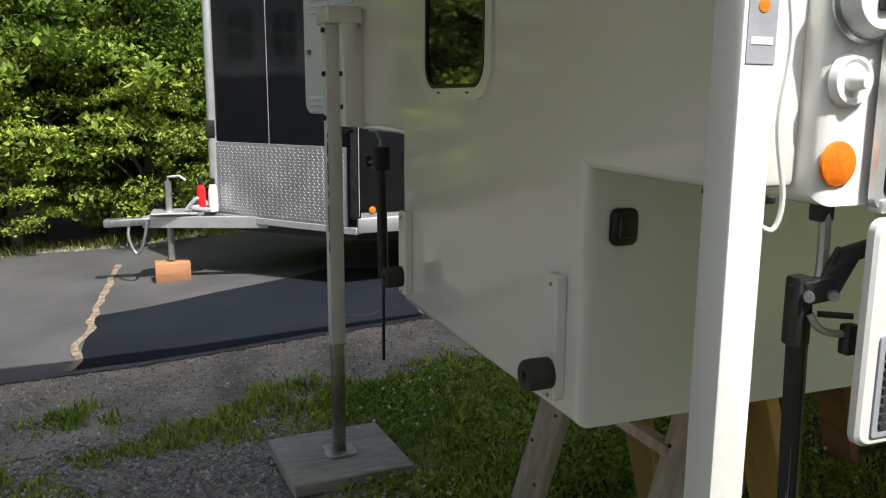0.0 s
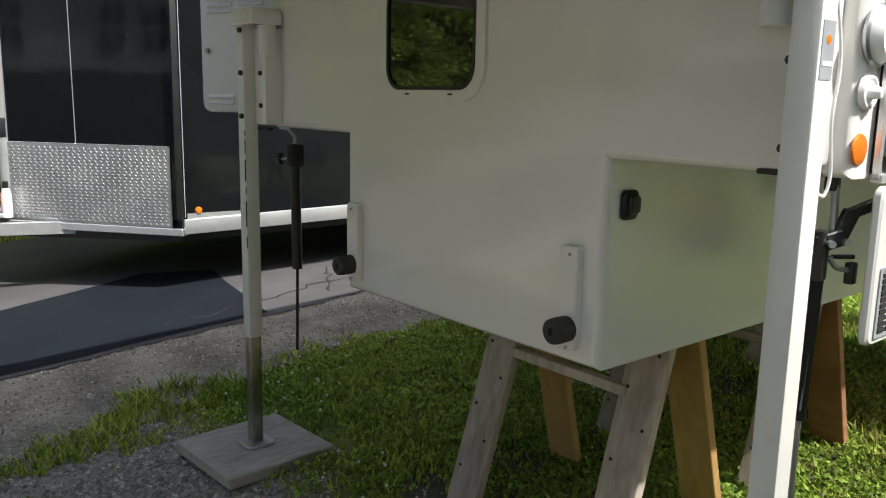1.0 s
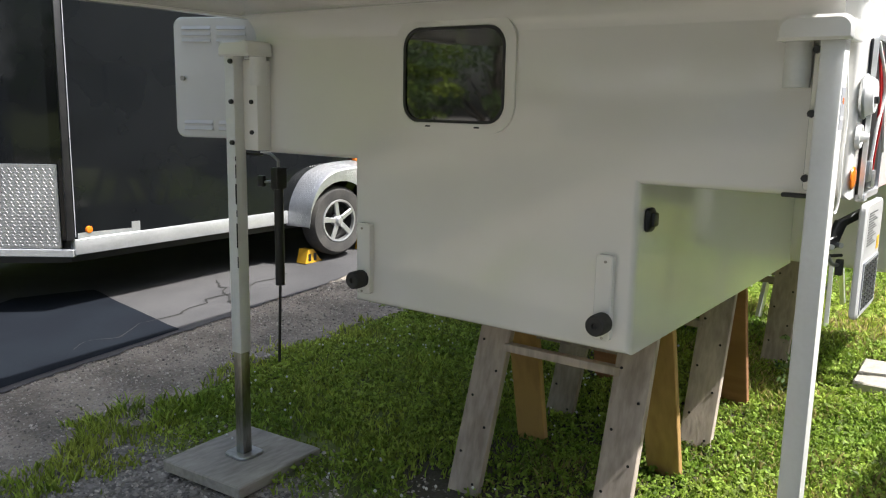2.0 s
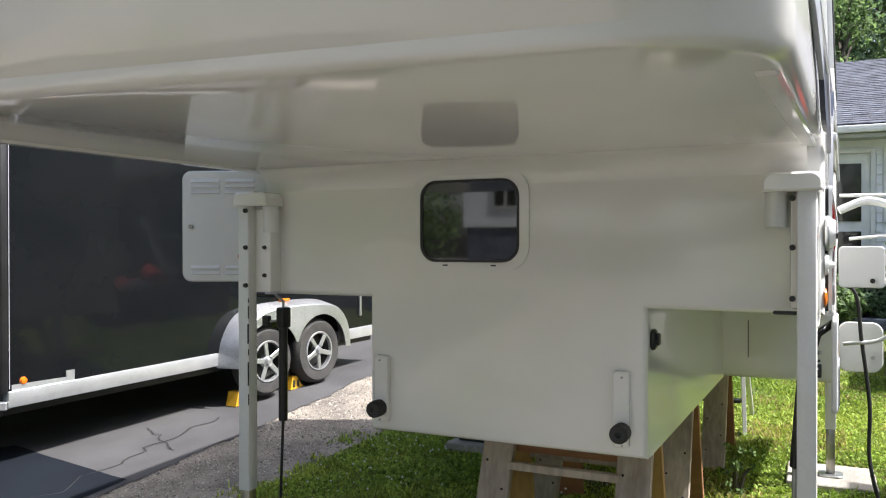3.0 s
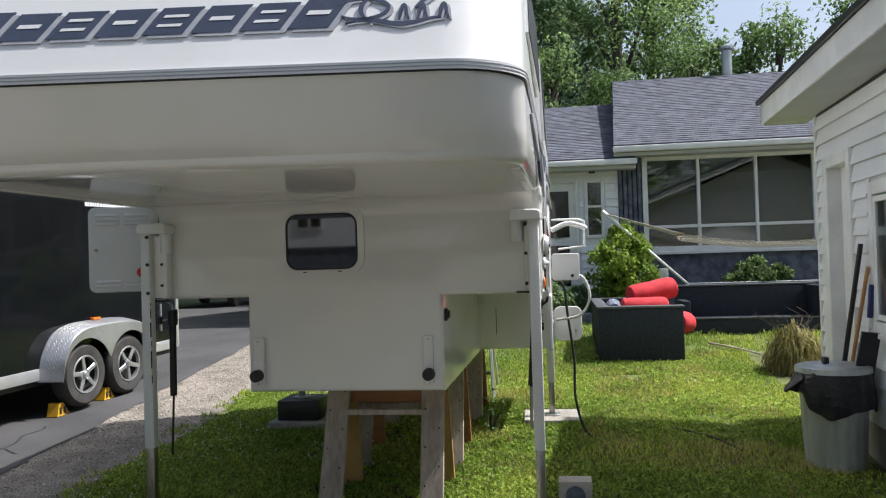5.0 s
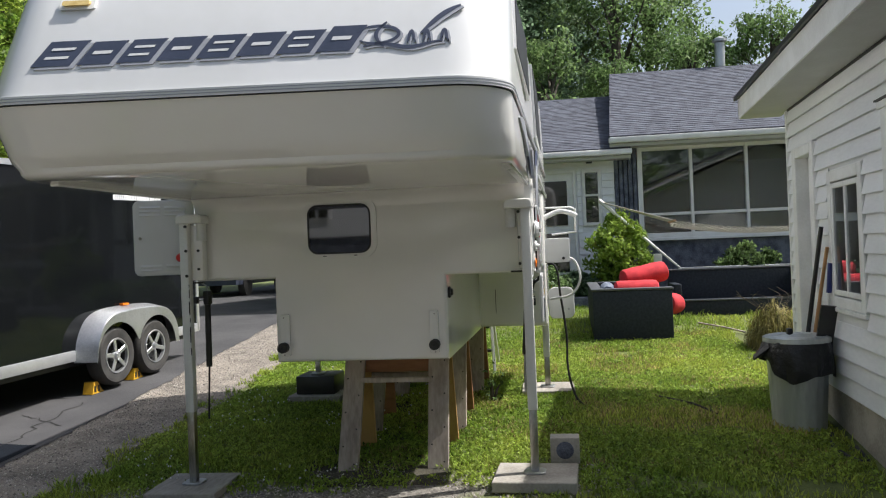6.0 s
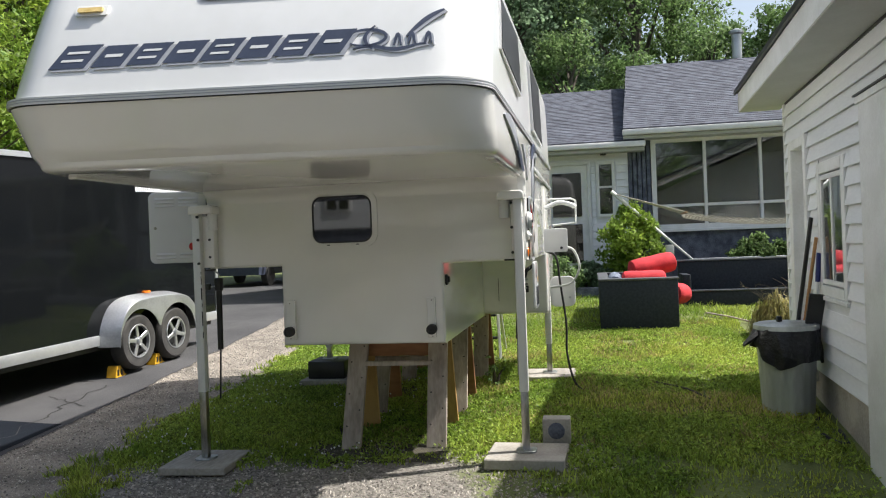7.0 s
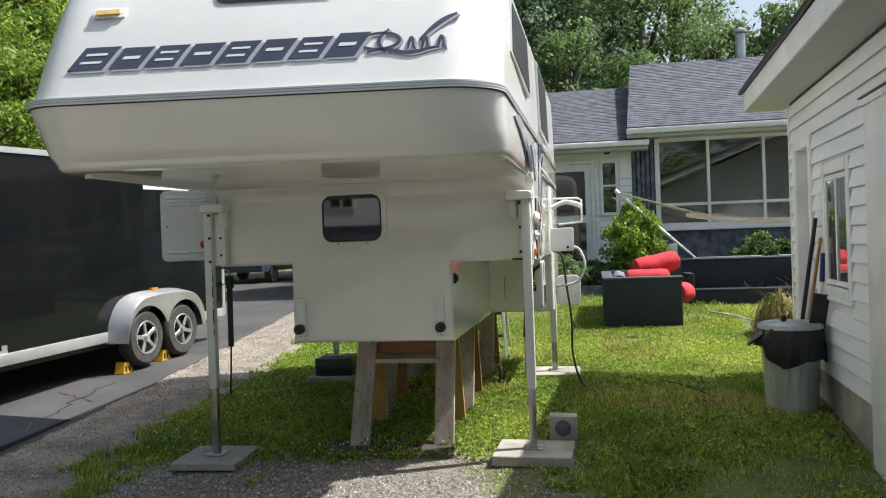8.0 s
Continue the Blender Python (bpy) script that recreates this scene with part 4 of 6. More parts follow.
def swash(pts, w0, material, off):
    """A curved brush stroke on the sloping front."""
    n = len(pts) - 1
    left, right = [], []
    for i, (y, z) in enumerate(pts):
        a, b = pts[max(i - 1, 0)], pts[min(i + 1, n)]
        d = Vector((b[0] - a[0], b[1] - a[1])).normalized()
        w = w0 * (0.35 + 0.65 * math.sin(math.pi * min(1, max(0, i / n))))
        left.append((y - d.y * w, z + d.x * w))
        right.append((y + d.y * w, z - d.x * w))
    for i in range(n):
        nose_plate("flourish", [left[i], left[i + 1], right[i + 1], right[i]], off, material, FLOUR)


FLOUR = new("flourish_group")
attach(FLOUR, camper)
BASES[FLOUR] = Matrix.Identity(4)
tagged(FLOUR, "looped grey flourish as plain brush strokes")
for mt, off, dy, dz in ((SILVER, 0.003, -0.012, -0.01), (NAVY, 0.005, 0.0, 0.0)):
    ell = [(1.60 + 0.10 * math.cos(a) + dy, 2.595 + 0.045 * math.sin(a) + dz) for a in [0.4 + 5.2 * i / 22 for i in range(23)]]
    swash(ell, 0.008, mt, off)
    swash([(1.56 + dy + 0.045 * math.sin(3 * t) - 0.0 * t, 2.66 + dz - 0.13 * t) for t in [i / 14 for i in range(15)]], 0.009, mt, off)
    swash([(1.66 - 0.36 * t + dy, 2.535 + dz + 0.012 * math.sin(8 * t)) for t in [i / 14 for i in range(15)]], 0.009, mt, off)
    for c in (1.44, 1.37, 1.29):
        swash([(c + 0.02 - 0.035 * t + dy, 2.545 + dz + 0.06 * math.sin(math.pi * t)) for t in [i / 10 for i in range(11)]], 0.008, mt, off)
    swash([(1.40 - 0.18 * t + dy, 2.59 + dz + 0.14 * t + 0.02 * math.sin(3 * t)) for t in [i / 12 for i in range(13)]], 0.013, mt, off)


# ---- jacks ----
def jack(name, x, y, side, ztop, zsplit, ground, label, fancy=True):
    j = thing(name, (x, y, ground), label, "camper jack", "camper corner jacks")
    tb = part("outer_tube", box(x - 0.031, x + 0.031, y - 0.031, y + 0.031, zsplit, ztop, 0.006), WPAINT, j, "white painted square tube")
    part("inner_tube", box(x - 0.026, x + 0.026, y - 0.026, y + 0.026, ground + 0.012, zsplit + 0.02, 0.005), CHROME, j, "bare steel leg")
    part("foot", slab(rrect(x - 0.07, x + 0.07, y - 0.07, y + 0.07, 0.03), ground, 0.014, "z", bevel=0.003), STEEL, j, "steel foot plate")
    if fancy:
        br = part("bracket", box(x + 0.02, CX + 0.005, *((y - 0.118, y + 0.002) if side > 0 else (y - 0.01, y + 0.055)), 1.45, 1.84, 0.01), GEL, j, "cream mounting bracket")
        part("motor_housing", rod((x + 0.045, y - side * 0.10, 1.73), (x + 0.045, y - side * 0.10, 1.86), 0.036, seg=18), WPLAST, j, "round motor housing")
        cap = rrect(y - 0.14 if side > 0 else y - 0.05, y + 0.05 if side > 0 else y + 0.14, 1.85, 1.915, (0.004, 0.004, 0.03, 0.03))
        part("cap", slab(cap, x - 0.05, 0.145, bevel=0.008), GEL, j, "cream plastic cap")
        for z in (1.83, 1.66, 1.485):
            part("bolt", lathe([(0.0, -0.012), (0.010, -0.012), (0.011, 0.0)], (x + 0.02 if side < 0 else x - 0.034, y - side * (0.047 if side < 0 else 0.02), z), 8, "x"), BLACKP, j, "dark bolt head")
        for z in (1.66, 1.53) if side > 0 else ():
            part("bolt", lathe([(0.0, -0.01), (0.009, -0.01), (0.010, 0.0)], (x + 0.02, y - side * 0.085, z), 8, "x"), BLACKP, j, "dark bolt head")
        bm = bmesh.new()
        box(x + 0.03, x + 0.06, y - 0.11 if side > 0 else y - 0.02, y + 0.02 if side > 0 else y + 0.11, 1.428, 1.440, 0.003, 1, bm)
        part("bracket_foot", bm, BLACKP, j)
    return j


jl = jack("camper_jack", 0.762, 3.425, 1, 1.88, 0.53, 0.03, "white square camper jack with scuffed paint on a board")
for z, h, w in ((0.93, 0.05, 0.004), (1.02, 0.11, 0.006), (1.16, 0.03, 0.003), (1.215, 0.09, 0.007), (1.33, 0.06, 0.004), (1.405, 0.02, 0.003)):
    part("chipped_paint", box(0.7295, 0.7315, 3.393, 3.394 + w, z, z + h), TAR, jl, "chipped dark patch", smooth=False)
jr = jack("camper_jack", 0.762, 1.037, -1, 1.88, 0.52, 0.105, "bright white camper jack with a grey maker's label")
lb = part("sticker", box(0.738, 0.786, 1.0045, 1.007, 1.62, 1.73), SILVER, jr, "grey sticker", smooth=False)
bm = bmesh.new()
box(0.744, 0.780, 1.0035, 1.0046, 1.645, 1.655, bm=bm)
part("printed_bar", bm, WHITED, lb, smooth=False)
part("printed_mark", rod((0.762, 1.0035, 1.695), (0.762, 1.0047, 1.695), 0.009), AMBER, lb)
part("cable", tube([(0.785, 1.01, 1.80), (0.808, 1.0, 1.66), (0.797, 1.0, 1.54), (0.815, 1.0, 1.44), (0.808, 1.005, 1.395), (0.785, 1.01, 1.40)], 0.0038, 8, steps=6), WIREW, jr, "white jack cable")
jack("camper_jack", 3.37, 1.0, -1, 1.0, 0.52, 0.228, "white rear camper jack on a board", False)
jack("camper_jack", 3.52, 3.36, 1, 1.0, 0.5, 0.375, "white rear camper jack on a black crate", False)


def board(name, x0, x1, y0, y1, top, th, material, label, rz=0.0):
    c = Vector(((x0 + x1) / 2, (y0 + y1) / 2, 0))
    m = Matrix.Translation(c) @ Matrix.Rotation(radians(rz), 4, "Z") @ Matrix.Translation(-c)
    return solo(name, box(x0, x1, y0, y1, top - th, top, 0.006, 1, None, m), material, label, "support board", "support boards")


board("support_board", 0.50, 1.02, 3.18, 3.68, 0.03, 0.055, PLY, "weathered grey plywood board under a jack", 3)
board("support_board", 0.52, 1.00, 0.76, 1.30, 0.105, 0.07, CONC, "pale worn paving board under a jack", -2)
board("support_board", 3.12, 3.64, 0.745, 1.25, 0.228, 0.06, PLY, "pale board under the rear jack", 2)
board("support_board", 3.22, 3.82, 3.05, 3.60, 0.19, 0.06, PLY, "grey board under a black crate", 0)
solo("crate", box(3.32, 3.72, 3.14, 3.54, 0.19, 0.375, 0.012), BLACKP, "black plastic crate on a board", "crate")
# grey box with a round fan grille, drawn as block and disc
cb = thing("concrete_block", (0.93, 0.85, 0.08), "grey box with a round fan grille beside the jack", "block")
part("body", box(1.02, 1.16, 0.74, 0.94, 0.09, 0.27, 0.008), CONC, cb, "grey box body")
part("hole", lathe([(0.0, -0.003), (0.055, -0.003), (0.06, 0.0)], (1.018, 0.84, 0.185), 20, "x"), STUCCO, cb, "dark round fan grille")


# ---- tie-down struts ----
def strut(x, y, ztop, zmid, zlow, label, lever=False):
    s = thing("tie_down_strut", (x, y, zlow), label, "tie-down", "tie-down struts")
    part("body", rod((x - 0.01, y, ztop - 0.06), (x, y + 0.01, zmid), 0.022, seg=14), BLACKP, s, "black spring tube")
    part("rod", rod((x, y + 0.01, zmid), (x + 0.005, y + 0.03, zlow), 0.007, seg=8), BLACKP, s)
    part("hook", tube([(x - 0.01, y, ztop - 0.07), (x - 0.01, y, ztop), (x - 0.02, y + 0.04, ztop + 0.03), (x - 0.03, y + 0.09, ztop + 0.035)], 0.007, 8), STEEL, s, "steel hook")
    part("head", box(x - 0.04, x + 0.025, y - 0.022, y + 0.022, ztop - 0.13, ztop - 0.03, 0.008), BLACKP, s)
    part("catch", box(x - 0.06, x - 0.035, y + 0.05, y + 0.09, ztop - 0.12, ztop - 0.07, 0.006), BLACKP, s)
    part("catch_arm", rod((x - 0.05, y + 0.06, ztop - 0.1), (x - 0.01, y, ztop - 0.09), 0.006), STEEL, s)
    return s


strut(0.955, 3.36, 1.40, 0.82, 0.44, "black tie-down strut hanging beside the jack")
sr = thing("tie_down_strut", (1.0, 1.06, 0.5), "black tie-down strut with a lever handle", "tie-down", "tie-down struts")
part("body", beam((0.912, 1.05, 1.30), (0.962, 1.085, 0.86), 0.029, 0.029), BLACKP, sr, "black square tube")
part("head", box(0.897, 0.929, 1.036, 1.068, 1.20, 1.31, 0.006, 2), BLACKP, sr, "black pivot head")
kn = part("knuckle", beam((0.915, 1.045, 1.285), (0.948, 1.024, 1.297), 0.03, 0.036), BLACKP, sr)
part("lever", beam((0.94, 1.03, 1.285), (0.962, 1.013, 1.352), 0.02, 0.034), BLACKP, sr, "black lever handle")
part("grip", beam((0.956, 1.016, 1.345), (1.045, 0.95, 1.392), 0.018, 0.024), BLACKP, sr)
for p in ((0.909, 1.030, 1.284), (0.938, 1.012, 1.287)):
    part("pivot", rod(p, (p[0] - 0.010, p[1] - 0.012, p[2]), 0.008, seg=12), STEEL, kn)
part("hanger", box(0.93, 0.958, 1.04, 1.066, 1.392, 1.425, 0.004), SIDEPANE, sr, "dark hanger bracket")
part("hook", tube([(0.945, 1.05, 1.41), (0.945, 1.045, 1.385), (0.943, 1.042, 1.33), (0.938, 1.04, 1.29)], 0.009, 8, steps=4), STEEL, sr, "steel hook")
part("catch", box(0.962, 0.985, 0.997, 1.018, 1.192, 1.24, 0.004), BLACKP, sr)
part("catch_arm", tube([(0.915, 1.03, 1.255), (0.925, 1.022, 1.235), (0.945, 1.017, 1.226), (0.968, 1.01, 1.224)], 0.006, 8, steps=4), STEEL, sr)
part("pin", rod((0.935, 1.035, 1.252), (0.975, 1.005, 1.252), 0.005), BLACKP, sr)
part("printed_label", beam((0.9335, 1.066, 1.03), (0.9475, 1.078, 0.885), 0.012, 0.003, up=(1, 0, 0)), SILVER, sr, "pale printed label")
part("rod", rod((0.962, 1.085, 0.87), (0.975, 1.09, 0.60), 0.009), STEEL, sr)

solo("power_cord", tube([(2.70, 0.96, 1.46), (2.72, 0.87, 1.40), (2.74, 0.84, 1.15), (2.74, 0.80, 0.8), (2.74, 0.80, 0.5), (2.72, 0.74, 0.25), (2.68, 0.64, 0.16), (2.62, 0.52, 0.155), (2.5, 0.46, 0.15)], 0.0105, 10, steps=6), RUBBER, "thick black power cord hanging from the camper to the grass", "cord")


# ---- sawhorses ----
def sawhorse(xc, y0, y1, top, label, brace=0):
    s = thing("sawhorse", (xc, (y0 + y1) / 2, gz(xc, 2.1)), label, "sawhorse", "sawhorses under the camper")
    part("beam", box(xc - 0.045, xc + 0.045, y0 - 0.02, y1 + 0.02, top - 0.04, top, 0.004), OLDWOOD, s)
    part("apron", box(xc - 0.055, xc - 0.02, y0 + 0.06, y1 - 0.06, top - 0.15, top - 0.002, 0.004), PINE, s, "orange-brown apron board")
    part("apron", box(xc + 0.02, xc + 0.055, y0 + 0.06, y1 - 0.06, top - 0.15, top - 0.002, 0.004), PINE, s, "orange-brown apron board")
    for sx in (-1, 1):
        part("cleat", box(xc + sx * 0.13 - 0.02, xc + sx * 0.13 + 0.02, y0 + 0.05, y1 - 0.05, top - 0.215, top - 0.18, 0.003), OLDWOOD, s)
        for y in (y0, y1):
            g = gz(xc + sx * 0.3, y) - 0.01
            lean = 0.035 if y > 2.1 else 0.0
            a, b = Vector((xc + sx * 0.30, y + lean, g)), Vector((xc + sx * 0.07, y, top - 0.004))
            leg = part("leg", beam(a, b, 0.15, 0.038, up=(1, 0, 0)), OLDWOOD if sx < 0 else (YWOOD if brace == 0 else PINE), s, "weathered plank leg with nail heads" if sx < 0 else "orange pine plank leg")
            if sx < 0:
                for k in range(7):
                    t = (k + 0.5) / 7
                    p = a + (b - a) * t + Vector((-0.0215, 0.045 * ((k % 2) * 2 - 1), 0))
                    part("nail", rod(p, p - Vector((0.003, 0, 0)), 0.006, seg=8), TAR, leg)
    return s


sawhorse(1.40, 1.74, 2.37, 0.848, "weathered wooden sawhorse holding up the camper front")
sawhorse(2.32, 1.72, 2.40, 0.848, "weathered wooden sawhorse in the middle of the camper", 1)
sawhorse(3.62, 1.70, 2.42, 0.848, "weathered wooden sawhorse holding up the camper rear", 1)

# ---- step ladder behind the sawhorses ----
LX, LY = 4.2, 1.59
g = gz(LX, LY)
ld = thing("step_ladder", (LX + 0.2, LY + 0.22, g), "folding aluminium step ladder standing on the grass", "ladder")
for y, q in ((LY, 0.05), (LY + 0.44, -0.05)):
    part("rail", beam((LX, y, g), (LX + 0.25, y + q, g + 0.75), 0.03, 0.05), ALU, ld)
    part("rail", beam((LX + 0.6, y, g), (LX + 0.35, y + q, g + 0.75), 0.03, 0.03), ALU, ld)
for k in range(2):
    t = (k + 1) / 3
    part("step", box(LX + 0.25 * t - 0.04, LX + 0.25 * t + 0.05, LY + 0.02 + 0.05 * t, LY + 0.42 - 0.05 * t, g + 0.75 * t - 0.015, g + 0.75 * t + 0.01, 0.004), BLACKP, ld, "black tread")
part("top_cap", box(LX + 0.2, LX + 0.42, LY + 0.03, LY + 0.41, g + 0.74, g + 0.78, 0.01), BLACKP, ld)

# ---- cargo trailer ----
TD = Vector((0.9943, -0.1064, 0))
TN = Vector((-0.1064, -0.9943, 0))
TM = Matrix(((TD.x, -TN.x, 0, 1.66), (TD.y, -TN.y, 0, 6.385), (0, 0, 1, 0), (0, 0, 0, 1)))
# local axes: u back along the trailer, w across away from the camera, z up
trailer = thing("cargo_trailer", (3.5, 7.2, 0.2), "glossy black enclosed cargo trailer with a V nose", "trailer")


def tpart(name, bm, material, parent, label="", smooth=True):
    bmesh.ops.transform(bm, matrix=TM, verts=bm.verts)
    return part(name, bm, material, parent, label, smooth)


RISE = 0.028
VN = (-1.10, 1.13)


def tz(u):
    return RISE * u


def shear(bm):
    for q in bm.verts:
        q.co.z += RISE * q.co.x
    return bm


hull = [(VN[0], VN[1]), (0, 0), (4.5, 0), (4.5, 2.26), (0, 2.26)]
bm = loft([[(u, w, z) for u, w in hull] for z in (0.60, 2.60)])
tpart("body", shear(bm), TRAILER, trailer, "glossy black metal side panels", False)
tpart("roof_trim", shear(loft([[(u + (0.02 if u > 0 else -0.03), w + (0.02 if w > 1 else -0.02), z) for u, w in hull] for z in (2.60, 2.66)])), ALU, trailer, "silver roof edge", False)
bm = bmesh.new()
box(0.012, 0.018, -0.003, 0.002, 0.62, 2.6, bm=bm)
tpart("panel_seam", shear(bm), SILVER, trailer, smooth=False)
tpart("side_rail", shear(box(0.0, 1.985, -0.02, 0.1, 0.485, 0.605, 0.008)), ALU, trailer, "white aluminium lower rail")
tpart("side_rail", shear(box(3.72, 4.5, -0.02, 0.1, 0.485, 0.605, 0.008)), ALU, trailer, "white aluminium lower rail")
tpart("underbody", shear(loft([[(u * 0.98, 0.06 + w * 0.95, z) for u, w in hull] for z in (0.42, 0.59)])), BLACKP, trailer, smooth=False)
tpart("corner_trim", shear(box(4.46, 4.52, -0.02, 0.05, 0.5, 2.6, 0.006)), ALU, trailer, "white rear corner post")
nose_dir = Vector((0 - VN[0], 0 - VN[1], 0)).normalized()
nose_out = Vector((nose_dir.y, -nose_dir.x, 0))
if nose_out.y > 0:
    nose_out = -nose_out


def on_nose(s0, s1, off0, off1, z0, z1, bevel=0.0):
    m = Matrix(((nose_dir.x, nose_out.x, 0, VN[0]), (nose_dir.y, nose_out.y, 0, VN[1]), (0, 0, 1, 0), (0, 0, 0, 1)))
    return box(s0, s1, off0, off1, z0, z1, bevel, 1, None, m)


NL = Vector((VN[0], VN[1])).length
plate = tpart("stone_guard", on_nose(0.03, NL - 0.09, 0.001, 0.012, 0.535, 1.17, 0.002), DIAMOND, trailer, "bright diamond-plate stone guard", False)
bm = bmesh.new()
m = Matrix(((nose_dir.x, nose_out.x, 0, VN[0]), (nose_dir.y, nose_out.y, 0, VN[1]), (0, 0, 1, 0), (0, 0, 0, 1)))
v, f = [], []
row = 0
z = 0.56
while z < 1.15:
    s = 0.05 + (0.0125 if row % 2 else 0)
    k = 0
    while s < NL - 0.11:
        ang = radians(45 if (k + row) % 2 else -45)
        a, b = Vector((math.cos(ang), math.sin(ang))) * 0.0135, Vector((-math.sin(ang), math.cos(ang))) * 0.0045
        i = len(v)
        for du, dz, o in ((a.x, a.y, 0.0125), (b.x, b.y, 0.0125), (-a.x, -a.y, 0.0125), (-b.x, -b.y, 0.0125), (0, 0, 0.0170)):
            q = TM @ (m @ Vector((s + du, o, z + dz)))
            v.append(tuple(q))
        f += [(i, i + 1, i + 4), (i + 1, i + 2, i + 4), (i + 2, i + 3, i + 4), (i + 3, i, i + 4)]
        s += 0.025
        k += 1
    z += 0.025
    row += 1
attach(tagged(new("tread_lug", mesh_from("tread_lug", v, f, DIAMOND)), kind="stuff"), plate)
tpart("panel_seam", on_nose(0.66, 0.666, 0.0, 0.004, 1.17, 2.6), SILVER, trailer, smooth=False)
tpart("nose_trim", rod((VN[0], VN[1], 0.55), (VN[0], VN[1], 2.6), 0.045, seg=14), ALU, trailer, "silver nose corner post")
tpart("nose_trim", box(VN[0] - 0.06, VN[0] + 0.02, VN[1] - 0.05, VN[1] + 0.03, 1.20, 1.36, 0.01), BLACKP, trailer, "black nose bracket")
tpart("corner_trim", box(-0.05, 0.0, -0.012, 0.02, 0.6, 2.6, 0.004), BLACKP, trailer)
tpart("nose_rail", on_nose(0.0, NL, -0.06, 0.02, 0.47, 0.53, 0.006), ALU, trailer, "silver lower nose rail", False)
ml = tpart("marker_light", lathe([(0.0, -0.02), (0.022, -0.016), (0.03, 0.0)], (0.12, 0.0, 0.67), 16, "y"), AMBER, trailer, "round amber marker light")
tpart("name_plate", box(0.03, 0.50, -0.006, 0.001, 0.608, 0.65), ALU, trailer, "silver name plate", False)
tpart("cover_plate", box(0.46, 0.53, -0.008, 0.0, 0.61, 0.70), ALU, trailer, smooth=False)
# slogan near the roof, as plain bars
bm = bmesh.new()
rnd = random.Random(4)
u = 2.75
while u < 3.72:
    w = 0.028 + rnd.random() * 0.024
    box(u, u + w, -0.004, 0.0, 2.285, 2.35, bm=bm)
    u += w + 0.008
tpart("lettering_bar", shear(bm), WHITED, trailer, "row of white lettering as plain bars", False)
tpart("door_latch", box(4.1, 4.13, -0.03, 0.0, 0.85, 1.2, 0.006), STEEL, trailer)
tpart("decal", box(4.12, 4.36, -0.003, 0.0, 0.68, 0.72), WHITED, trailer, smooth=False)
# tandem fender: a flared diamond-plate arch that stands out from the side
W1, W2, WR, WC = 2.455, 3.195, 0.335, 0.012
zc = 0.472
LIPW = -0.24
lip = [(2.06, 0.53), (2.10, 0.755), (2.205, 0.925), (2.36, 1.018), (2.6, 1.052), (2.86, 1.062), (3.14, 1.06), (3.38, 1.03), (3.53, 0.95), (3.625, 0.80), (3.66, 0.60)]
joint = [(1.987, 0.53), (2.018, 0.74), (2.127, 0.932), (2.275, 1.036), (2.5, 1.085), (2.855, 1.10), (3.2, 1.10), (3.44, 1.07), (3.61, 0.985), (3.72, 0.82), (3.755, 0.60)]


def glide(line, q):
    k = min(int(q), len(line) - 2)
    f = q - k
    p = [Vector(line[min(max(k + d, 0), len(line) - 1)]) for d in (-1, 0, 1, 2)]
    return 0.5 * (2 * p[1] + (p[2] - p[0]) * f + (2 * p[0] - 5 * p[1] + 4 * p[2] - p[3]) * f * f + (3 * p[1] - p[0] - 3 * p[2] + p[3]) * f ** 3)


def opening(u):
    z = 0.53 + tz(u) * 0.4
    for c in (W1, W2):
        d = abs(u - c)
        if d < 0.385:
            z = max(z, zc + tz(c) + math.sqrt(0.385 ** 2 - d * d))
    return z


bm = bmesh.new()
cols = []
for i in range(101):
    a, b = glide(lip, i / 10), glide(joint, i / 10)
    zi = min(opening(a.x), a.y - 0.022)
    ring = ((a.x, LIPW, zi), (a.x, LIPW, a.y - 0.012), (a.x, LIPW + 0.012, a.y), (b.x, 0.012, b.y), (b.x, 0.012, b.y - 0.012), (a.x, LIPW + 0.012, a.y - 0.014), (a.x, LIPW + 0.008, zi))
    cols.append([bm.verts.new(p) for p in ring])
for a, b in zip(cols, cols[1:]):
    for k in range(7):
        bm.faces.new((a[k], a[(k + 1) % 7], b[(k + 1) % 7], b[k]))
bm.faces.new(cols[0])
bm.faces.new(cols[-1][::-1])
bmesh.ops.recalc_face_normals(bm, faces=bm.faces)
fender = tpart("fender", bm, DIAMOND, trailer, "bright diamond-plate tandem fender")
v, f = [], []


def lug(p, e1, e2, nrm, k):
    s = 0.7071 if k % 2 else -0.7071
    a, b = (e1 * 0.7071 + e2 * s) * 0.0135, (e1 * -s + e2 * 0.7071) * 0.0045
    i = len(v)
    v.extend(tuple(TM @ (p + d)) for d in (a, b, -a, -b, nrm * 0.0026))
    f.extend(((i, i + 1, i + 4), (i + 1, i + 2, i + 4), (i + 2, i + 3, i + 4), (i + 3, i, i + 4)))


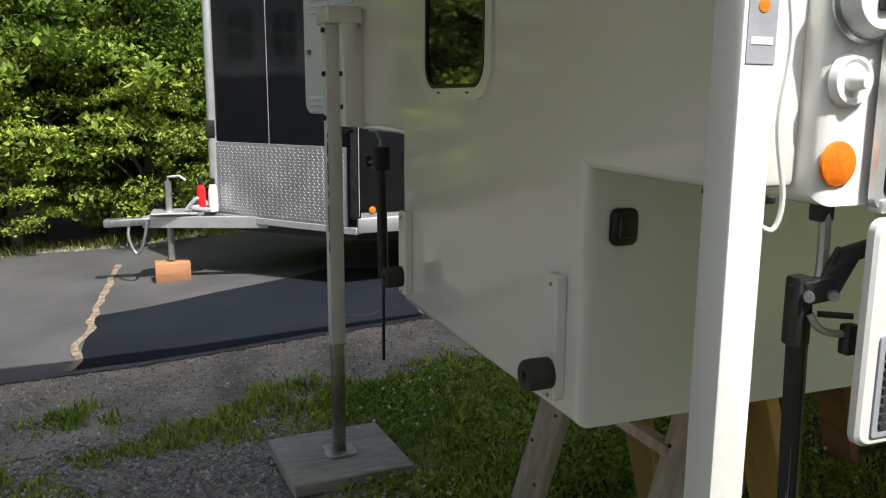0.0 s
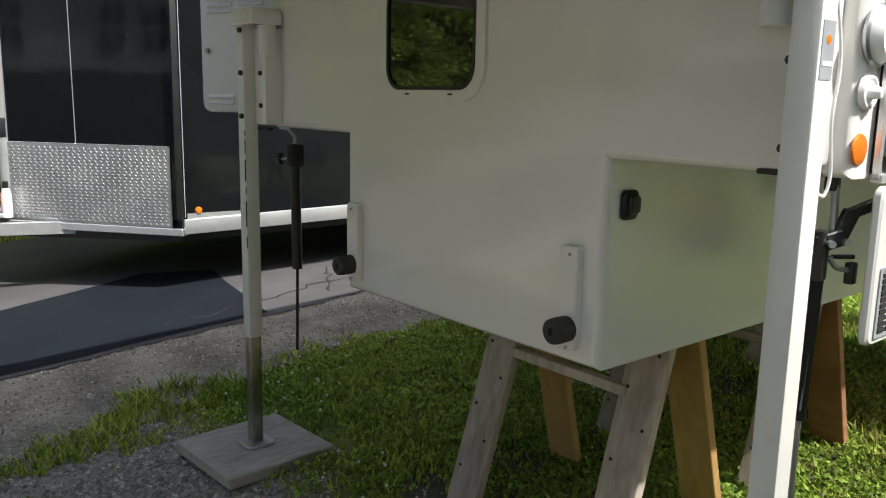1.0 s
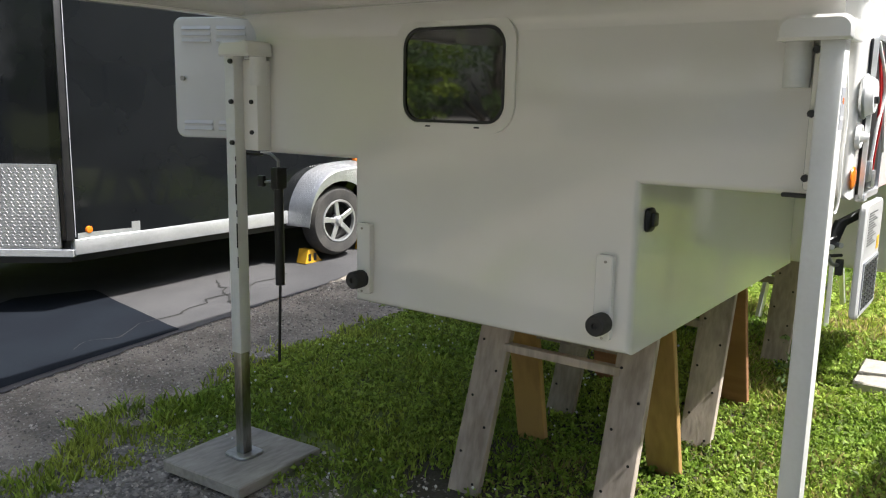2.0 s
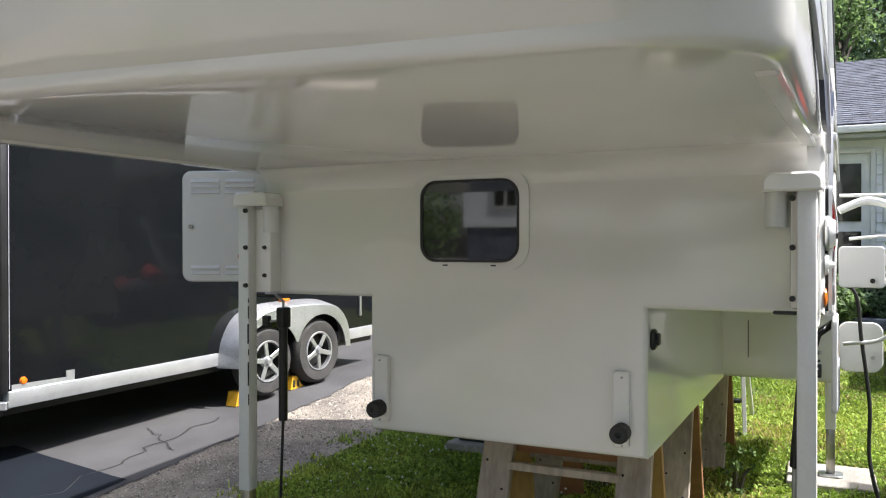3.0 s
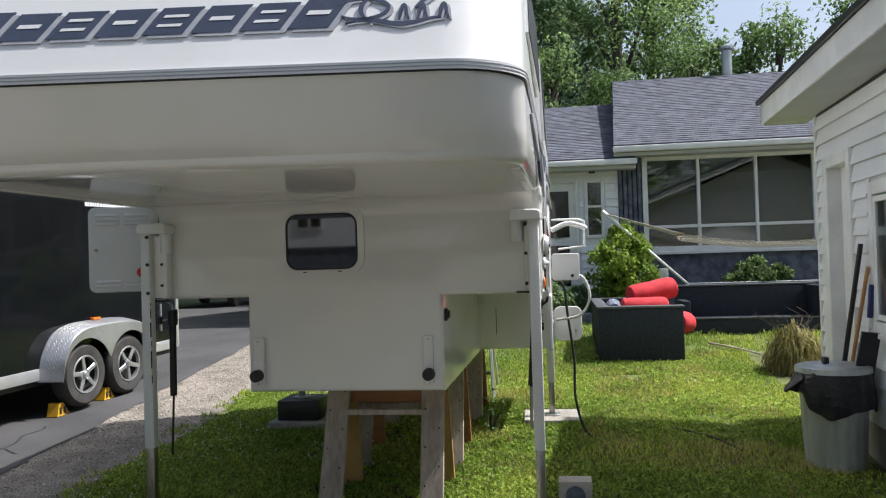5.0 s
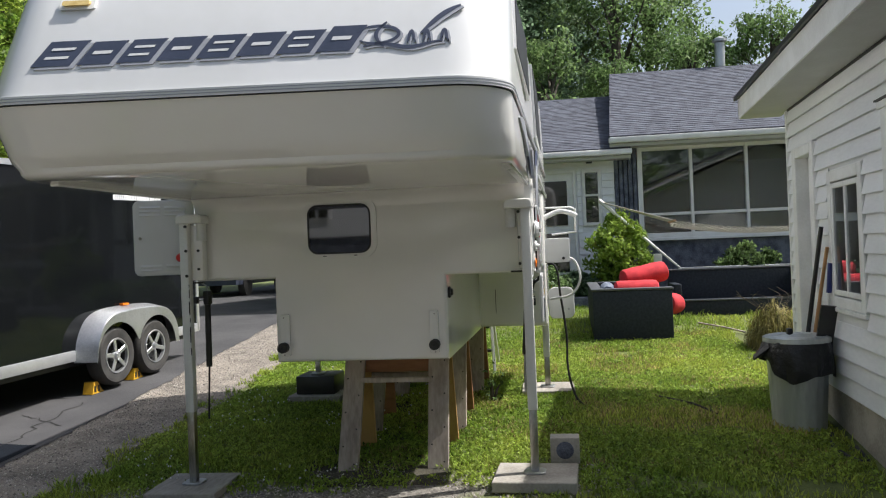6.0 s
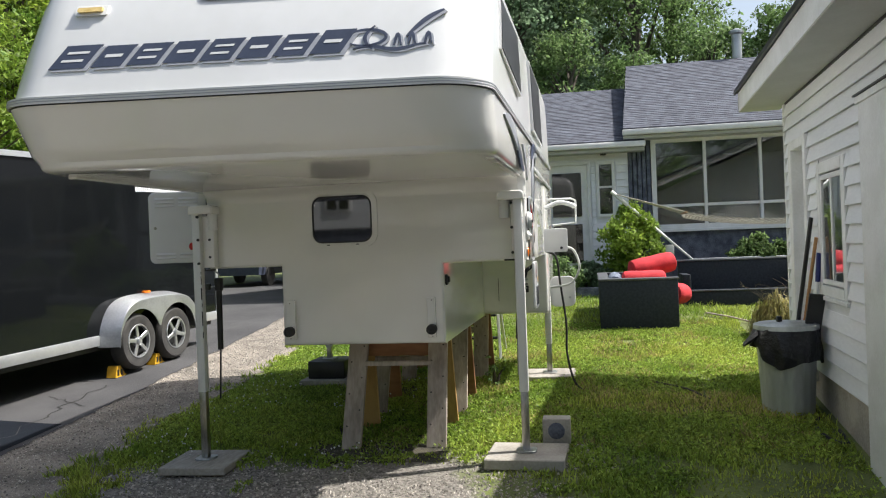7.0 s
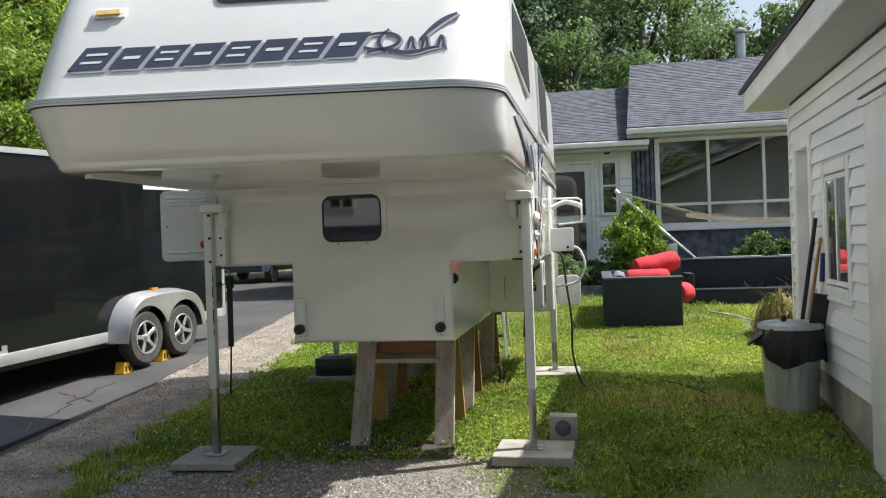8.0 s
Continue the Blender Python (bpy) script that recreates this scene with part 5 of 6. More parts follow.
for i in range(92):
    q = 0.08 + 9.84 * i / 91
    for r in range(8):
        h = 0.09 + 0.11 * r + (0.055 if i % 2 else 0)
        a, b = glide(lip, q), glide(joint, q)
        a2, b2 = glide(lip, min(q + 0.05, 10)), glide(joint, min(q + 0.05, 10))
        p = Vector((a.x, LIPW + 0.012, a.y)).lerp(Vector((b.x, 0.012, b.y)), h)
        p2 = Vector((a2.x, LIPW + 0.012, a2.y)).lerp(Vector((b2.x, 0.012, b2.y)), h)
        e1 = (p2 - p).normalized()
        e2 = (Vector((b.x, 0.012, b.y)) - Vector((a.x, LIPW + 0.012, a.y))).normalized()
        nrm = e1.cross(e2).normalized()
        if nrm.z < 0 and 0.15 < q / 10 < 0.85 or q < 1.5 and nrm.x > 0 or q > 8.5 and nrm.x < 0:
            nrm = -nrm
        lug(p + nrm * 0.0008, e1, e2, nrm, i + r)
for i in range(30):
    for r in range(9):
        u = 2.5 + 0.0255 * i + (0.013 if r % 2 else 0)
        z = 1.03 - 0.026 * r
        if z > opening(u) + 0.014:
            lug(Vector((u, LIPW - 0.0008, z)), Vector((1, 0, 0)), Vector((0, 0, 1)), Vector((0, -1, 0)), i + r)
attach(tagged(new("tread_lug", mesh_from("tread_lug", v, f, DIAMOND)), kind="stuff"), fender)
tpart("marker_light", box(2.78, 2.9, -0.06, -0.01, 1.095, 1.125, 0.006), AMBER, trailer, "amber fender light")
for c in (W1, W2):
    zc2 = zc + tz(c)
    wl = tpart("wheel", lathe([(0.19, -0.20), (0.225, -0.215), (0.30, -0.215), (WR - 0.012, -0.19), (WR, -0.16), (WR, -0.06), (WR - 0.02, -0.03), (0.28, -0.02), (0.19, -0.03)], (c, WC, zc2), 40, "y"), TYRE, trailer, "black trailer tyre")
    tpart("rim", lathe([(0.20, -0.205), (0.195, -0.19), (0.18, -0.17), (0.175, -0.1), (0.0, -0.09)], (c, WC, zc2), 36, "y"), BLACKP, wl)
    tpart("rim_lip", lathe([(0.205, -0.208), (0.2, -0.216), (0.185, -0.212), (0.18, -0.18)], (c, WC, zc2), 36, "y"), DIAMOND, wl)
    tpart("hub_cap", lathe([(0.0, -0.235), (0.03, -0.23), (0.04, -0.2), (0.06, -0.19), (0.06, -0.15)], (c, WC, zc2), 20, "y"), DIAMOND, wl)
    for k in range(5):
        a = radians(90 + 72 * k + (11 if c == W1 else 40))
        p = Vector((c + 0.05 * math.cos(a), WC - 0.195, zc2 + 0.05 * math.sin(a)))
        q = Vector((c + 0.19 * math.cos(a), WC - 0.2, zc2 + 0.19 * math.sin(a)))
        tpart("spoke", beam(p, q, 0.05, 0.02, up=(0, 1, 0), bevel=0.006), DIAMOND, wl)
# tongue
for w0 in (0.45, 1.81):
    tpart("tongue_beam", beam((0.2, w0, 0.50), (-1.72, VN[1], 0.47), 0.06, 0.10), ALU, trailer, "silver tongue beam")
tpart("coupler", shear(box(-2.05, -1.6, VN[1] - 0.05, VN[1] + 0.05, 0.49, 0.56, 0.015)), STEEL, trailer, "rusty coupler")
tj = tpart("tongue_jack", rod((-1.5, VN[1], 0.12), (-1.5, VN[1], 0.82), 0.03, seg=14), STEEL, trailer, "steel tongue jack")
tpart("crank", tube([(-1.5, VN[1], 0.82), (-1.5, VN[1], 0.86), (-1.4, VN[1] - 0.02, 0.87), (-1.35, VN[1] - 0.02, 0.83)], 0.012, 8), STEEL, tj)
tpart("tongue_plate", box(-1.65, -1.25, VN[1] - 0.16, VN[1] + 0.16, 0.545, 0.56, 0.004), ALU, trailer, smooth=False)
tpart("safety_chain", tube([(-1.68, VN[1] - 0.06, 0.5), (-1.73, VN[1] - 0.08, 0.28), (-1.79, VN[1] - 0.06, 0.2), (-1.85, VN[1] - 0.04, 0.35), (-1.83, VN[1], 0.5)], 0.014, 7, steps=5), STEEL, trailer, "rusty safety chain")
tpart("wiring", tube([(-1.35, VN[1] - 0.1, 0.58), (-1.25, VN[1] - 0.12, 0.68), (-1.18, VN[1] - 0.1, 0.62), (-1.3, VN[1] - 0.15, 0.60), (-1.15, VN[1] - 0.15, 0.58)], 0.02, 8, steps=6), SILVER, trailer, "bundled grey wiring")
q = TM @ Vector((-1.5, VN[1], 0))
solo("wood_block", box(q.x - 0.15, q.x + 0.15, q.y - 0.1, q.y + 0.1, gz(q.x, q.y), gz(q.x, q.y) + 0.18, 0.006), PINE, "orange wooden block under the trailer jack", "block")
for k, (mt, lab) in enumerate(((REDP, "red fire extinguisher on the trailer tongue"), (WPLAST, "white spray can with a dark cap on the trailer tongue"))):
    q = TM @ Vector((-1.22 + 0.10 * k, VN[1] - 0.10, 0.0))
    e = thing("extinguisher" if k == 0 else "spray_can", (q.x, q.y, 0.56), lab, "canister")
    part("body", lathe([(0.0, 0.56), (0.04, 0.56), (0.042, 0.60), (0.042, 0.74), (0.03, 0.79), (0.014, 0.80), (0.014, 0.83), (0.0, 0.83)], (q.x, q.y, 0), 18), mt, e)
    part("top", lathe([(0.0, 0.80), (0.022, 0.80), (0.022, 0.85), (0.0, 0.86)], (q.x, q.y, 0), 12), BLACKP, e, "black nozzle")
for c in (W1, W2):
    q = TM @ Vector((c - 0.235, -0.05, 0))
    g = gz(q.x, q.y) + 0.014
    ch = thing("wheel_chock", (q.x, q.y, g), "yellow plastic wheel chock against the tyre", "wheel chock", "wheel chocks")
    part("wedge", loft([[(q.x - 0.13, q.y + s, g), (q.x + 0.12, q.y + s, g), (q.x + 0.06, q.y + s, g + 0.03), (q.x - 0.02, q.y + s, g + 0.13), (q.x - 0.09, q.y + s, g + 0.13)] for s in (-0.06, 0.06)]), YELP, ch, smooth=False)
    bm = bmesh.new()
    for k in range(2):
        box(q.x - 0.09 + 0.07 * k, q.x - 0.055 + 0.07 * k, q.y - 0.063, q.y - 0.059, g + 0.02, g + 0.09, 0.0, 1, bm)
    part("rib", bm, BLACKP, ch, smooth=False)


# ---- garden furniture ----
sg = gz(6.5, 0.2)
sofa = thing("garden_sofa", (7.0, 0.0, sg), "black resin wicker garden sofa seen end-on", "sofa", "black garden sofas")
part("arm", box(5.90, 6.02, -0.53, 0.46, 0.37, 1.0, 0.012), WICKER, sofa, "woven black end panel")
part("edge", box(5.885, 6.04, -0.545, 0.475, 1.0, 1.028, 0.008), WTOP, sofa, "grey top edge")
part("backrest", box(6.02, 7.9, 0.34, 0.46, 0.40, 1.0, 0.012), WICKER, sofa)
part("edge", box(6.04, 7.9, 0.325, 0.475, 1.0, 1.028, 0.008), WTOP, sofa)
part("seat", box(6.02, 7.9, -0.5, 0.34, 0.40, 0.70, 0.015), WICKER, sofa)
part("arm", box(7.9, 8.02, -0.53, 0.46, 0.42, 1.0, 0.012), WICKER, sofa)
part("edge", box(7.9, 8.04, -0.545, 0.475, 1.0, 1.028, 0.008), WTOP, sofa)
SO = -0.45
so2 = thing("garden_sofa", (8.3, -1.7, gz(8.6, -1.5)), "black resin wicker garden sofa facing the lawn", "sofa", "black garden sofas")
part("backrest", box(8.95 + SO, 9.08 + SO, -2.75, -0.80, 0.42, 1.14, 0.012), WICKER, so2)
part("seat", box(8.35 + SO, 8.95 + SO, -2.63, -0.92, 0.40, 0.70, 0.015), WICKER, so2)
part("edge", box(8.335 + SO, 8.37 + SO, -2.64, -0.91, 0.70, 0.72, 0.004), WTOP, so2, "pale seat edge")
part("edge", box(8.93 + SO, 9.1 + SO, -2.77, -0.78, 1.14, 1.165, 0.006), WTOP, so2)
for y0, y1 in ((-0.92, -0.80), (-2.75, -2.63)):
    part("arm", box(8.35 + SO, 8.95 + SO, y0, y1, 0.42, 0.96 if y0 > -2 else 1.14, 0.012), WICKER, so2)


def cushion(p, q, r, material, label, flat=0.85):
    p, q = Vector(p), Vector(q)
    d = (q - p)
    a = d.normalized()
    s = a.cross(Vector((0, 0, 1))).normalized()
    u = s.cross(a)
    rings = []
    for t, k in ((0.0, 0.35), (0.015, 0.7), (0.05, 0.93), (0.12, 1.0), (0.3, 1.04), (0.5, 1.0), (0.7, 1.05), (0.88, 1.0), (0.95, 0.93), (0.985, 0.7), (1.0, 0.35)):
        ring = []
        for i in range(20):
            b = 2 * math.pi * i / 20
            w = 1 + 0.05 * noise.noise(Vector((t * 6, b * 2, p.x)))
            ring.append(p + d * t + s * (r * k * w * math.cos(b)) + u * (r * k * w * flat * math.sin(b)))
        rings.append(ring)
    bm = loft(rings)
    return solo("cushion", bm, material, label, "cushion", "sofa cushions")


cushion((6.35, 0.16, 0.985), (6.40, -0.42, 0.985), 0.14, REDF, "red fabric seat cushion stacked on the sofa")
cushion((6.9, 0.02, 1.09), (7.1, -0.60, 1.20), 0.165, REDF, "red fabric cushion leaning across the sofa")
cushion((6.7, -0.28, 0.80), (6.75, -0.66, 0.78), 0.11, REDF, "red fabric cushion drooping over the seat")
cushion((6.25, -0.46, 0.80), (6.55, -0.64, 0.77), 0.16, REDF, "red fabric cushion slipping off the sofa")
cushion((6.16, 0.25, 0.92), (6.5, 0.25, 0.97), 0.11, BLUEF, "blue and silver striped cushion on the sofa", 1.2)

# ---- hammock ----
ham = thing("hammock", (9.6, -2.0, gz(9.6, -2)), "beige rope hammock slung on a pipe stand", "hammock")
part("stand_pole", rod((9.9, 0.16, 2.38), (9.7, -1.18, 1.12), 0.036, 0.018, seg=12), WPLAST, ham, "pale slanting stand pole")
part("stand_base", rod((9.7, -1.15, 1.14), (9.7, -4.1, 1.14), 0.017, seg=12), STEEL, ham, "thin steel stand base tube")
part("stand_pole", rod((9.7, -4.1, 1.14), (9.9, -5.4, 2.3), 0.035, seg=12), WPLAST, ham)
part("stand_leg", rod((9.7, -1.15, 1.14), (9.7, -1.15, gz(9.7, -1.15)), 0.03), WPLAST, ham)
part("stand_leg", rod((9.7, -4.1, 1.14), (9.7, -4.1, gz(9.7, -4.1)), 0.03), WPLAST, ham)


def sag(y):
    t = (y + 1.05) / (-4.2 + 1.05)
    return 1.86 - 0.6 * 4 * 0.27 * t * (1 - t)


v, f = [], []
N, M = 60, 18
for i in range(N + 1):
    y = -1.05 + (-4.2 + 1.05) * i / N
    for j in range(M + 1):
        w = (j / M - 0.5)
        v.append((9.75 + 0.8 * w, y, sag(y) + 0.35 * w * w))
bm = bmesh.new()
for i in range(0, N + 1, 1):
    for j in range(M):
        a, b = Vector(v[i * (M + 1) + j]), Vector(v[min(i + 1, N) * (M + 1) + j + 1])
        if (i + j) % 2 == 0:
            beam(a, b, 0.012, 0.012, bevel=0, bm=bm)
        else:
            a, b = Vector(v[i * (M + 1) + j + 1]), Vector(v[min(i + 1, N) * (M + 1) + j])
            if (a - b).length > 1e-4:
                beam(a, b, 0.012, 0.012, bevel=0, bm=bm)
part("net", bm, ROPE, ham, "knotted rope net", smooth=False)
part("spreader", rod((9.35, -1.05, 1.95), (10.15, -1.05, 1.95), 0.02), HANDLEW, ham)
bm = bmesh.new()
for j in range(7):
    rod((9.38 + 0.125 * j, -1.05, 1.95), (9.88, 0.12, 2.34), 0.008, seg=6, bm=bm)
part("cord", bm, ROPE, ham)

# ---- bin and tools ----
bx, by = 1.98, -0.955
bg = gz(bx, by)
bin_ = thing("dustbin", (bx, by, bg), "galvanised steel dustbin with a black bag folded over", "dustbin")
rings = []
for h in (0.0, 0.02, 0.06, 0.35, 0.64, 0.66):
    ring = []
    for k in range(72):
        a = 2 * math.pi * k / 72
        r = 0.19 + 0.035 * h / 0.66 + (0.005 * math.cos(a * 18) if 0.03 < h < 0.65 else 0.004)
        ring.append((bx + r * math.cos(a), by + r * math.sin(a), bg + h))
    rings.append(ring)
part("body", loft(rings), BINM, bin_, "fluted galvanised drum")
lid = part("lid", lathe([(0.0, 0.722), (0.05, 0.722), (0.06, 0.716), (0.12, 0.715), (0.13, 0.709), (0.20, 0.707), (0.215, 0.712), (0.235, 0.705), (0.245, 0.70), (0.248, 0.665), (0.236, 0.665), (0.236, 0.69), (0.0, 0.70)], (bx, by, bg), 48), BINM, bin_, "ribbed steel lid")
part("lid_handle", box(bx - 0.03, bx + 0.03, by + 0.03, by + 0.07, bg + 0.715, bg + 0.765, 0.01), BLACKP, lid)
rings = []
for t in (0.0, 0.15, 0.35, 0.6, 0.8, 1.0):
    ring = []
    for k in range(64):
        a = 2 * math.pi * k / 64
        hang = 0.17 + 0.12 * max(0, math.cos(a - radians(200))) + 0.05 * math.sin(3 * a) + 0.03 * noise.noise(Vector((math.cos(a) * 3, math.sin(a) * 3, 2)))
        r = 0.24 + (0.02 + 0.05 * max(0, math.cos(a - radians(95)) - 0.6)) * math.sin(t * 2.2) + 0.014 * noise.noise(Vector((math.cos(a) * 6, math.sin(a) * 6, t * 4))) + 0.012 * math.cos(a * 11) * t
        ring.append((bx + r * math.cos(a), by + r * math.sin(a), bg + 0.675 - hang * t))
    rings.append(ring)
part("bin_bag", loft(rings, cap0=False, cap1=False), BAG, bin_, "crumpled black bin bag")
part("bag_flap", loft([[(bx - 0.05 + r * math.cos(a), by + 0.235 + d, bg + 0.63 - 0.85 * d + 0.6 * r * math.sin(a)) for a in [0.785 * k for k in range(8)]] for d, r in ((0.0, 0.075), (0.035, 0.06), (0.075, 0.042), (0.095, 0.036), (0.105, 0.012))]), BAG, bin_, "twisted tail of the bag")
for p, q, r, mt, lab in (((2.30, -1.02, 0.12), (2.05, -1.19, 1.66), 0.017, BLACKP, "long black tool handle leaning on the wall"),
                         ((2.36, -1.08, 0.12), (1.96, -1.20, 1.50), 0.014, HANDLEW, "wooden shovel handle leaning on the wall"),
                         ((2.12, -1.16, 0.12), (1.93, -1.21, 1.38), 0.013, WPLAST, "white tool handle with a blue grip leaning on the wall")):
    tl = thing("garden_tool", p, lab, "tool", "tools by the bin")
    part("shaft", rod(p, q, r, seg=10), mt, tl)
    if mt is WPLAST:
        a, b = Vector(p), Vector(q)
        part("grip", rod(a + (b - a) * 0.82, b, 0.02, seg=10), BLUEP, tl, "blue grip")
    elif mt is BLACKP:
        part("head", box(2.24, 2.38, -1.08, -1.0, 0.10, 0.16, 0.01), BLACKP, tl)
    else:
        part("head", box(2.30, 2.42, -1.12, -1.06, 0.10, 0.14, 0.005), STEEL, tl)
fd = thing("dustpan", (1.95, -1.2, 0.8), "black long-handled dustpan propped behind the bin", "dustpan")
part("pan", beam((1.93, -1.13, 0.72), (1.86, -1.17, 1.06), 0.12, 0.03, up=(1, 0, 0)), BLACKP, fd)
part("shaft", rod((1.95, -1.10, 0.12), (1.93, -1.13, 0.74), 0.012), BLACKP, fd)
solo("garden_hose", tube([(1.75, -1.12, gz(1.7, -1.1) + 0.015), (1.55, -1.05, gz(1.5, -1) + 0.015), (1.35, -1.03, gz(1.3, -1) + 0.02), (1.15, -1.08, gz(1.1, -1) + 0.015), (1.12, -1.15, gz(1.1, -1.1) + 0.015), (1.4, -1.17, gz(1.4, -1.1) + 0.02)], 0.013, 8, steps=5), RUBBER, "black garden hose lying along the foundation", "hose")
solo("stick", tube([(2.9, 0.0, gz(2.9, 0) + 0.03), (2.6, -0.25, gz(2.6, -.2) + 0.035), (2.3, -0.4, gz(2.3, -.4) + 0.02)], 0.008, 6, steps=4), BARK, "thin fallen branch on the grass", "branch")
solo("stick", tube([(7.0, -1.0, gz(7, -1) + 0.04), (6.5, -1.25, gz(6.5, -1.2) + 0.05), (6.2, -1.45, gz(6.2, -1.4) + 0.03)], 0.012, 6, steps=4), OLDWOOD, "pale stick lying on the lawn", "branch")


# ---- plants ----
def leaves(rnd, centres, per, spread, size, squash=0.8, droop=0.3):
    """Small folded leaves scattered in clumps round the given centres."""
    n = len(centres) * per
    c = np.repeat(np.array(centres), per, axis=0)
    sp = np.repeat(np.array(spread) if hasattr(spread, "__len__") else np.full(len(centres), spread), per)
    d = rnd.normal(size=(n, 3))
    d /= np.linalg.norm(d, axis=1)[:, None]
    p = c + d * (sp * rnd.random(n) ** 0.45)[:, None] * np.array((1, 1, squash))
    a = rnd.normal(size=(n, 3))
    a[:, 2] -= droop
    a /= np.linalg.norm(a, axis=1)[:, None]
    b = np.cross(a, rnd.normal(size=(n, 3)) * 0.5 + np.array((0, 0, 1)))
    b /= np.linalg.norm(b, axis=1)[:, None] + 1e-9
    s = size * (0.6 + 0.8 * rnd.random(n))[:, None]
    nrm = np.cross(a, b)
    v = np.stack([p - a * s * 0.5, p + b * s * 0.3 + nrm * s * 0.08, p + a * s * 0.5, p - b * s * 0.3 + nrm * s * 0.08], 1).reshape(-1, 3)
    i = np.arange(n)[:, None] * 4
    f = np.concatenate([i + np.array((0, 1, 2)), i + np.array((0, 2, 3))])
    return v, f


def tree(name, base, height, crown_r, crown_base, clumps, per, size, material, label, seed, group="", lean=0.0, squash=0.8):
    rnd = np.random.default_rng(seed)
    r2 = random.Random(seed)
    t = thing(name, base, label, "tree" if name == "tree" else "shrub", group)
    bx, by, bz = base
    tr = 0.02 * height
    top = Vector((bx + lean * height, by, bz + height * 0.92))
    bm = tube([Vector((bx, by, bz - 0.1)), Vector((bx + 0.1 * tr + lean * height * 0.3, by + 0.05, bz + height * 0.35)), Vector((bx + lean * height * 0.7 + 0.1, by - 0.1, bz + height * 0.65)), top], lambda q: tr * (1.15 - q), 9, steps=6)
    cs, sp = [], []
    for k in range(clumps):
        h = crown_base + (height - crown_base) * r2.random() ** 0.85
        q = (h - crown_base) / (height - crown_base)
        rad = crown_r * (0.55 + 0.45 * math.sin(math.pi * min(1, 0.15 + q * 0.9))) * (1 - 0.45 * max(0, q - 0.6) / 0.4)
        a = r2.random() * 2 * math.pi
        d = rad * (0.25 + 0.75 * r2.random() ** 0.5)
        p = Vector((bx + lean * h + d * math.cos(a), by + d * math.sin(a), bz + h))
        cs.append(tuple(p))
        sp.append(crown_r * (0.14 + 0.14 * r2.random()))
        if k % 3 == 0:
            s = Vector((bx + lean * h * 0.8, by, bz + max(0.3, h - 0.5 * d - 0.1 * height)))
            tube([s, (s + p) / 2 + Vector((0, 0, 0.06 * d)), p], lambda q, h=tr * 0.4: h * (1.05 - q), 6, bm, 3)
    part("trunk", bm, BARK, t)
    v, f = leaves(rnd, cs, per, sp, size, squash)
    attach(new("crown", mesh_from("crown", v, f, material)), t)
    return t


# woods behind the house
kinds = []
for k, (h, cr, cb, mt, sz) in zip((0, 1, 2), ((15, 3.4, 3.0, LEAFD, 0.30), (13.5, 3.2, 2.5, LEAF, 0.26), (16, 3.0, 3.5, LEAFD, 0.30))):
    kinds.append(tree("tree", (23 + k, (3.0, -1.2, 8.0)[k], 0.9), h, cr, cb, 150, 155, sz * 0.55, mt, "tall leafy tree behind the house", 20 + k, "woods behind the house"))
spots = [(27, -2.6), (28.5, 4.2), (31, 0.8), (26.5, 9.2), (23.2, 4.8), (21.5, 7.5), (25, 11), (28, 1.5), (24.0, -12.0), (27, 6), (22, 14.5), (26, 17.5), (23.5, -17), (30, -14), (20, 20)]
rr = random.Random(8)
for k, (x, y) in enumerate(spots):
    sc = 0.85 + 0.3 * rr.random()
    src = kinds[(k * 2 + 1) % 3]
    copy_thing(src, Matrix.Translation((x, y, 0.8)) @ Matrix.Rotation(rr.random() * 6.28, 4, "Z") @ Matrix.Scale(sc, 4))
low = tree("tree", (19.0, 1.0, 0.9), 6.5, 2.4, 0.8, 90, 120, 0.12, LEAF, "low bright tree behind the roof", 40, "low trees behind the house")
for x, y, s in ((19.5, -3.0, 1.02), (18.8, 4.5, 1.0), (19.8, -5.3, 1.1), (20.4, -7.9, 1.22), (21.2, -10.6, 1.4), (20.5, 8.5, 1.1), (19.6, -0.8, 0.92)):
    copy_thing(low, Matrix.Translation((x, y, 0.8)) @ Matrix.Rotation(rr.random() * 6.28, 4, "Z") @ Matrix.Scale(s, 4))
# trees that close the yard behind and beside the camera
for x, y, s in ((-24, -9, 0.8), (-25, -3, 0.9), (-26, 19, 0.9), (-20, 22, 0.85), (-13, 19, 0.8), (-8, 20, 0.85), (-20, -15, 0.9), (-13, -19, 0.85), (-5, -20, 0.8), (3, -21, 0.85), (10, -20, 0.85), (17, -21, 0.9)):
    copy_thing(low, Matrix.Translation((x, y, -0.2)) @ Matrix.Rotation(rr.random() * 6.28, 4, "Z") @ Matrix.Scale(2.1 * s, 4))
# trees across the drive
near = tree("tree", (0.0, 11.0, 0.0), 7.0, 2.3, 0.35, 230, 105, 0.115, LEAFY, "sunlit leafy maple at the edge of the drive", 50, "trees beside the drive", 0.0, 0.42)
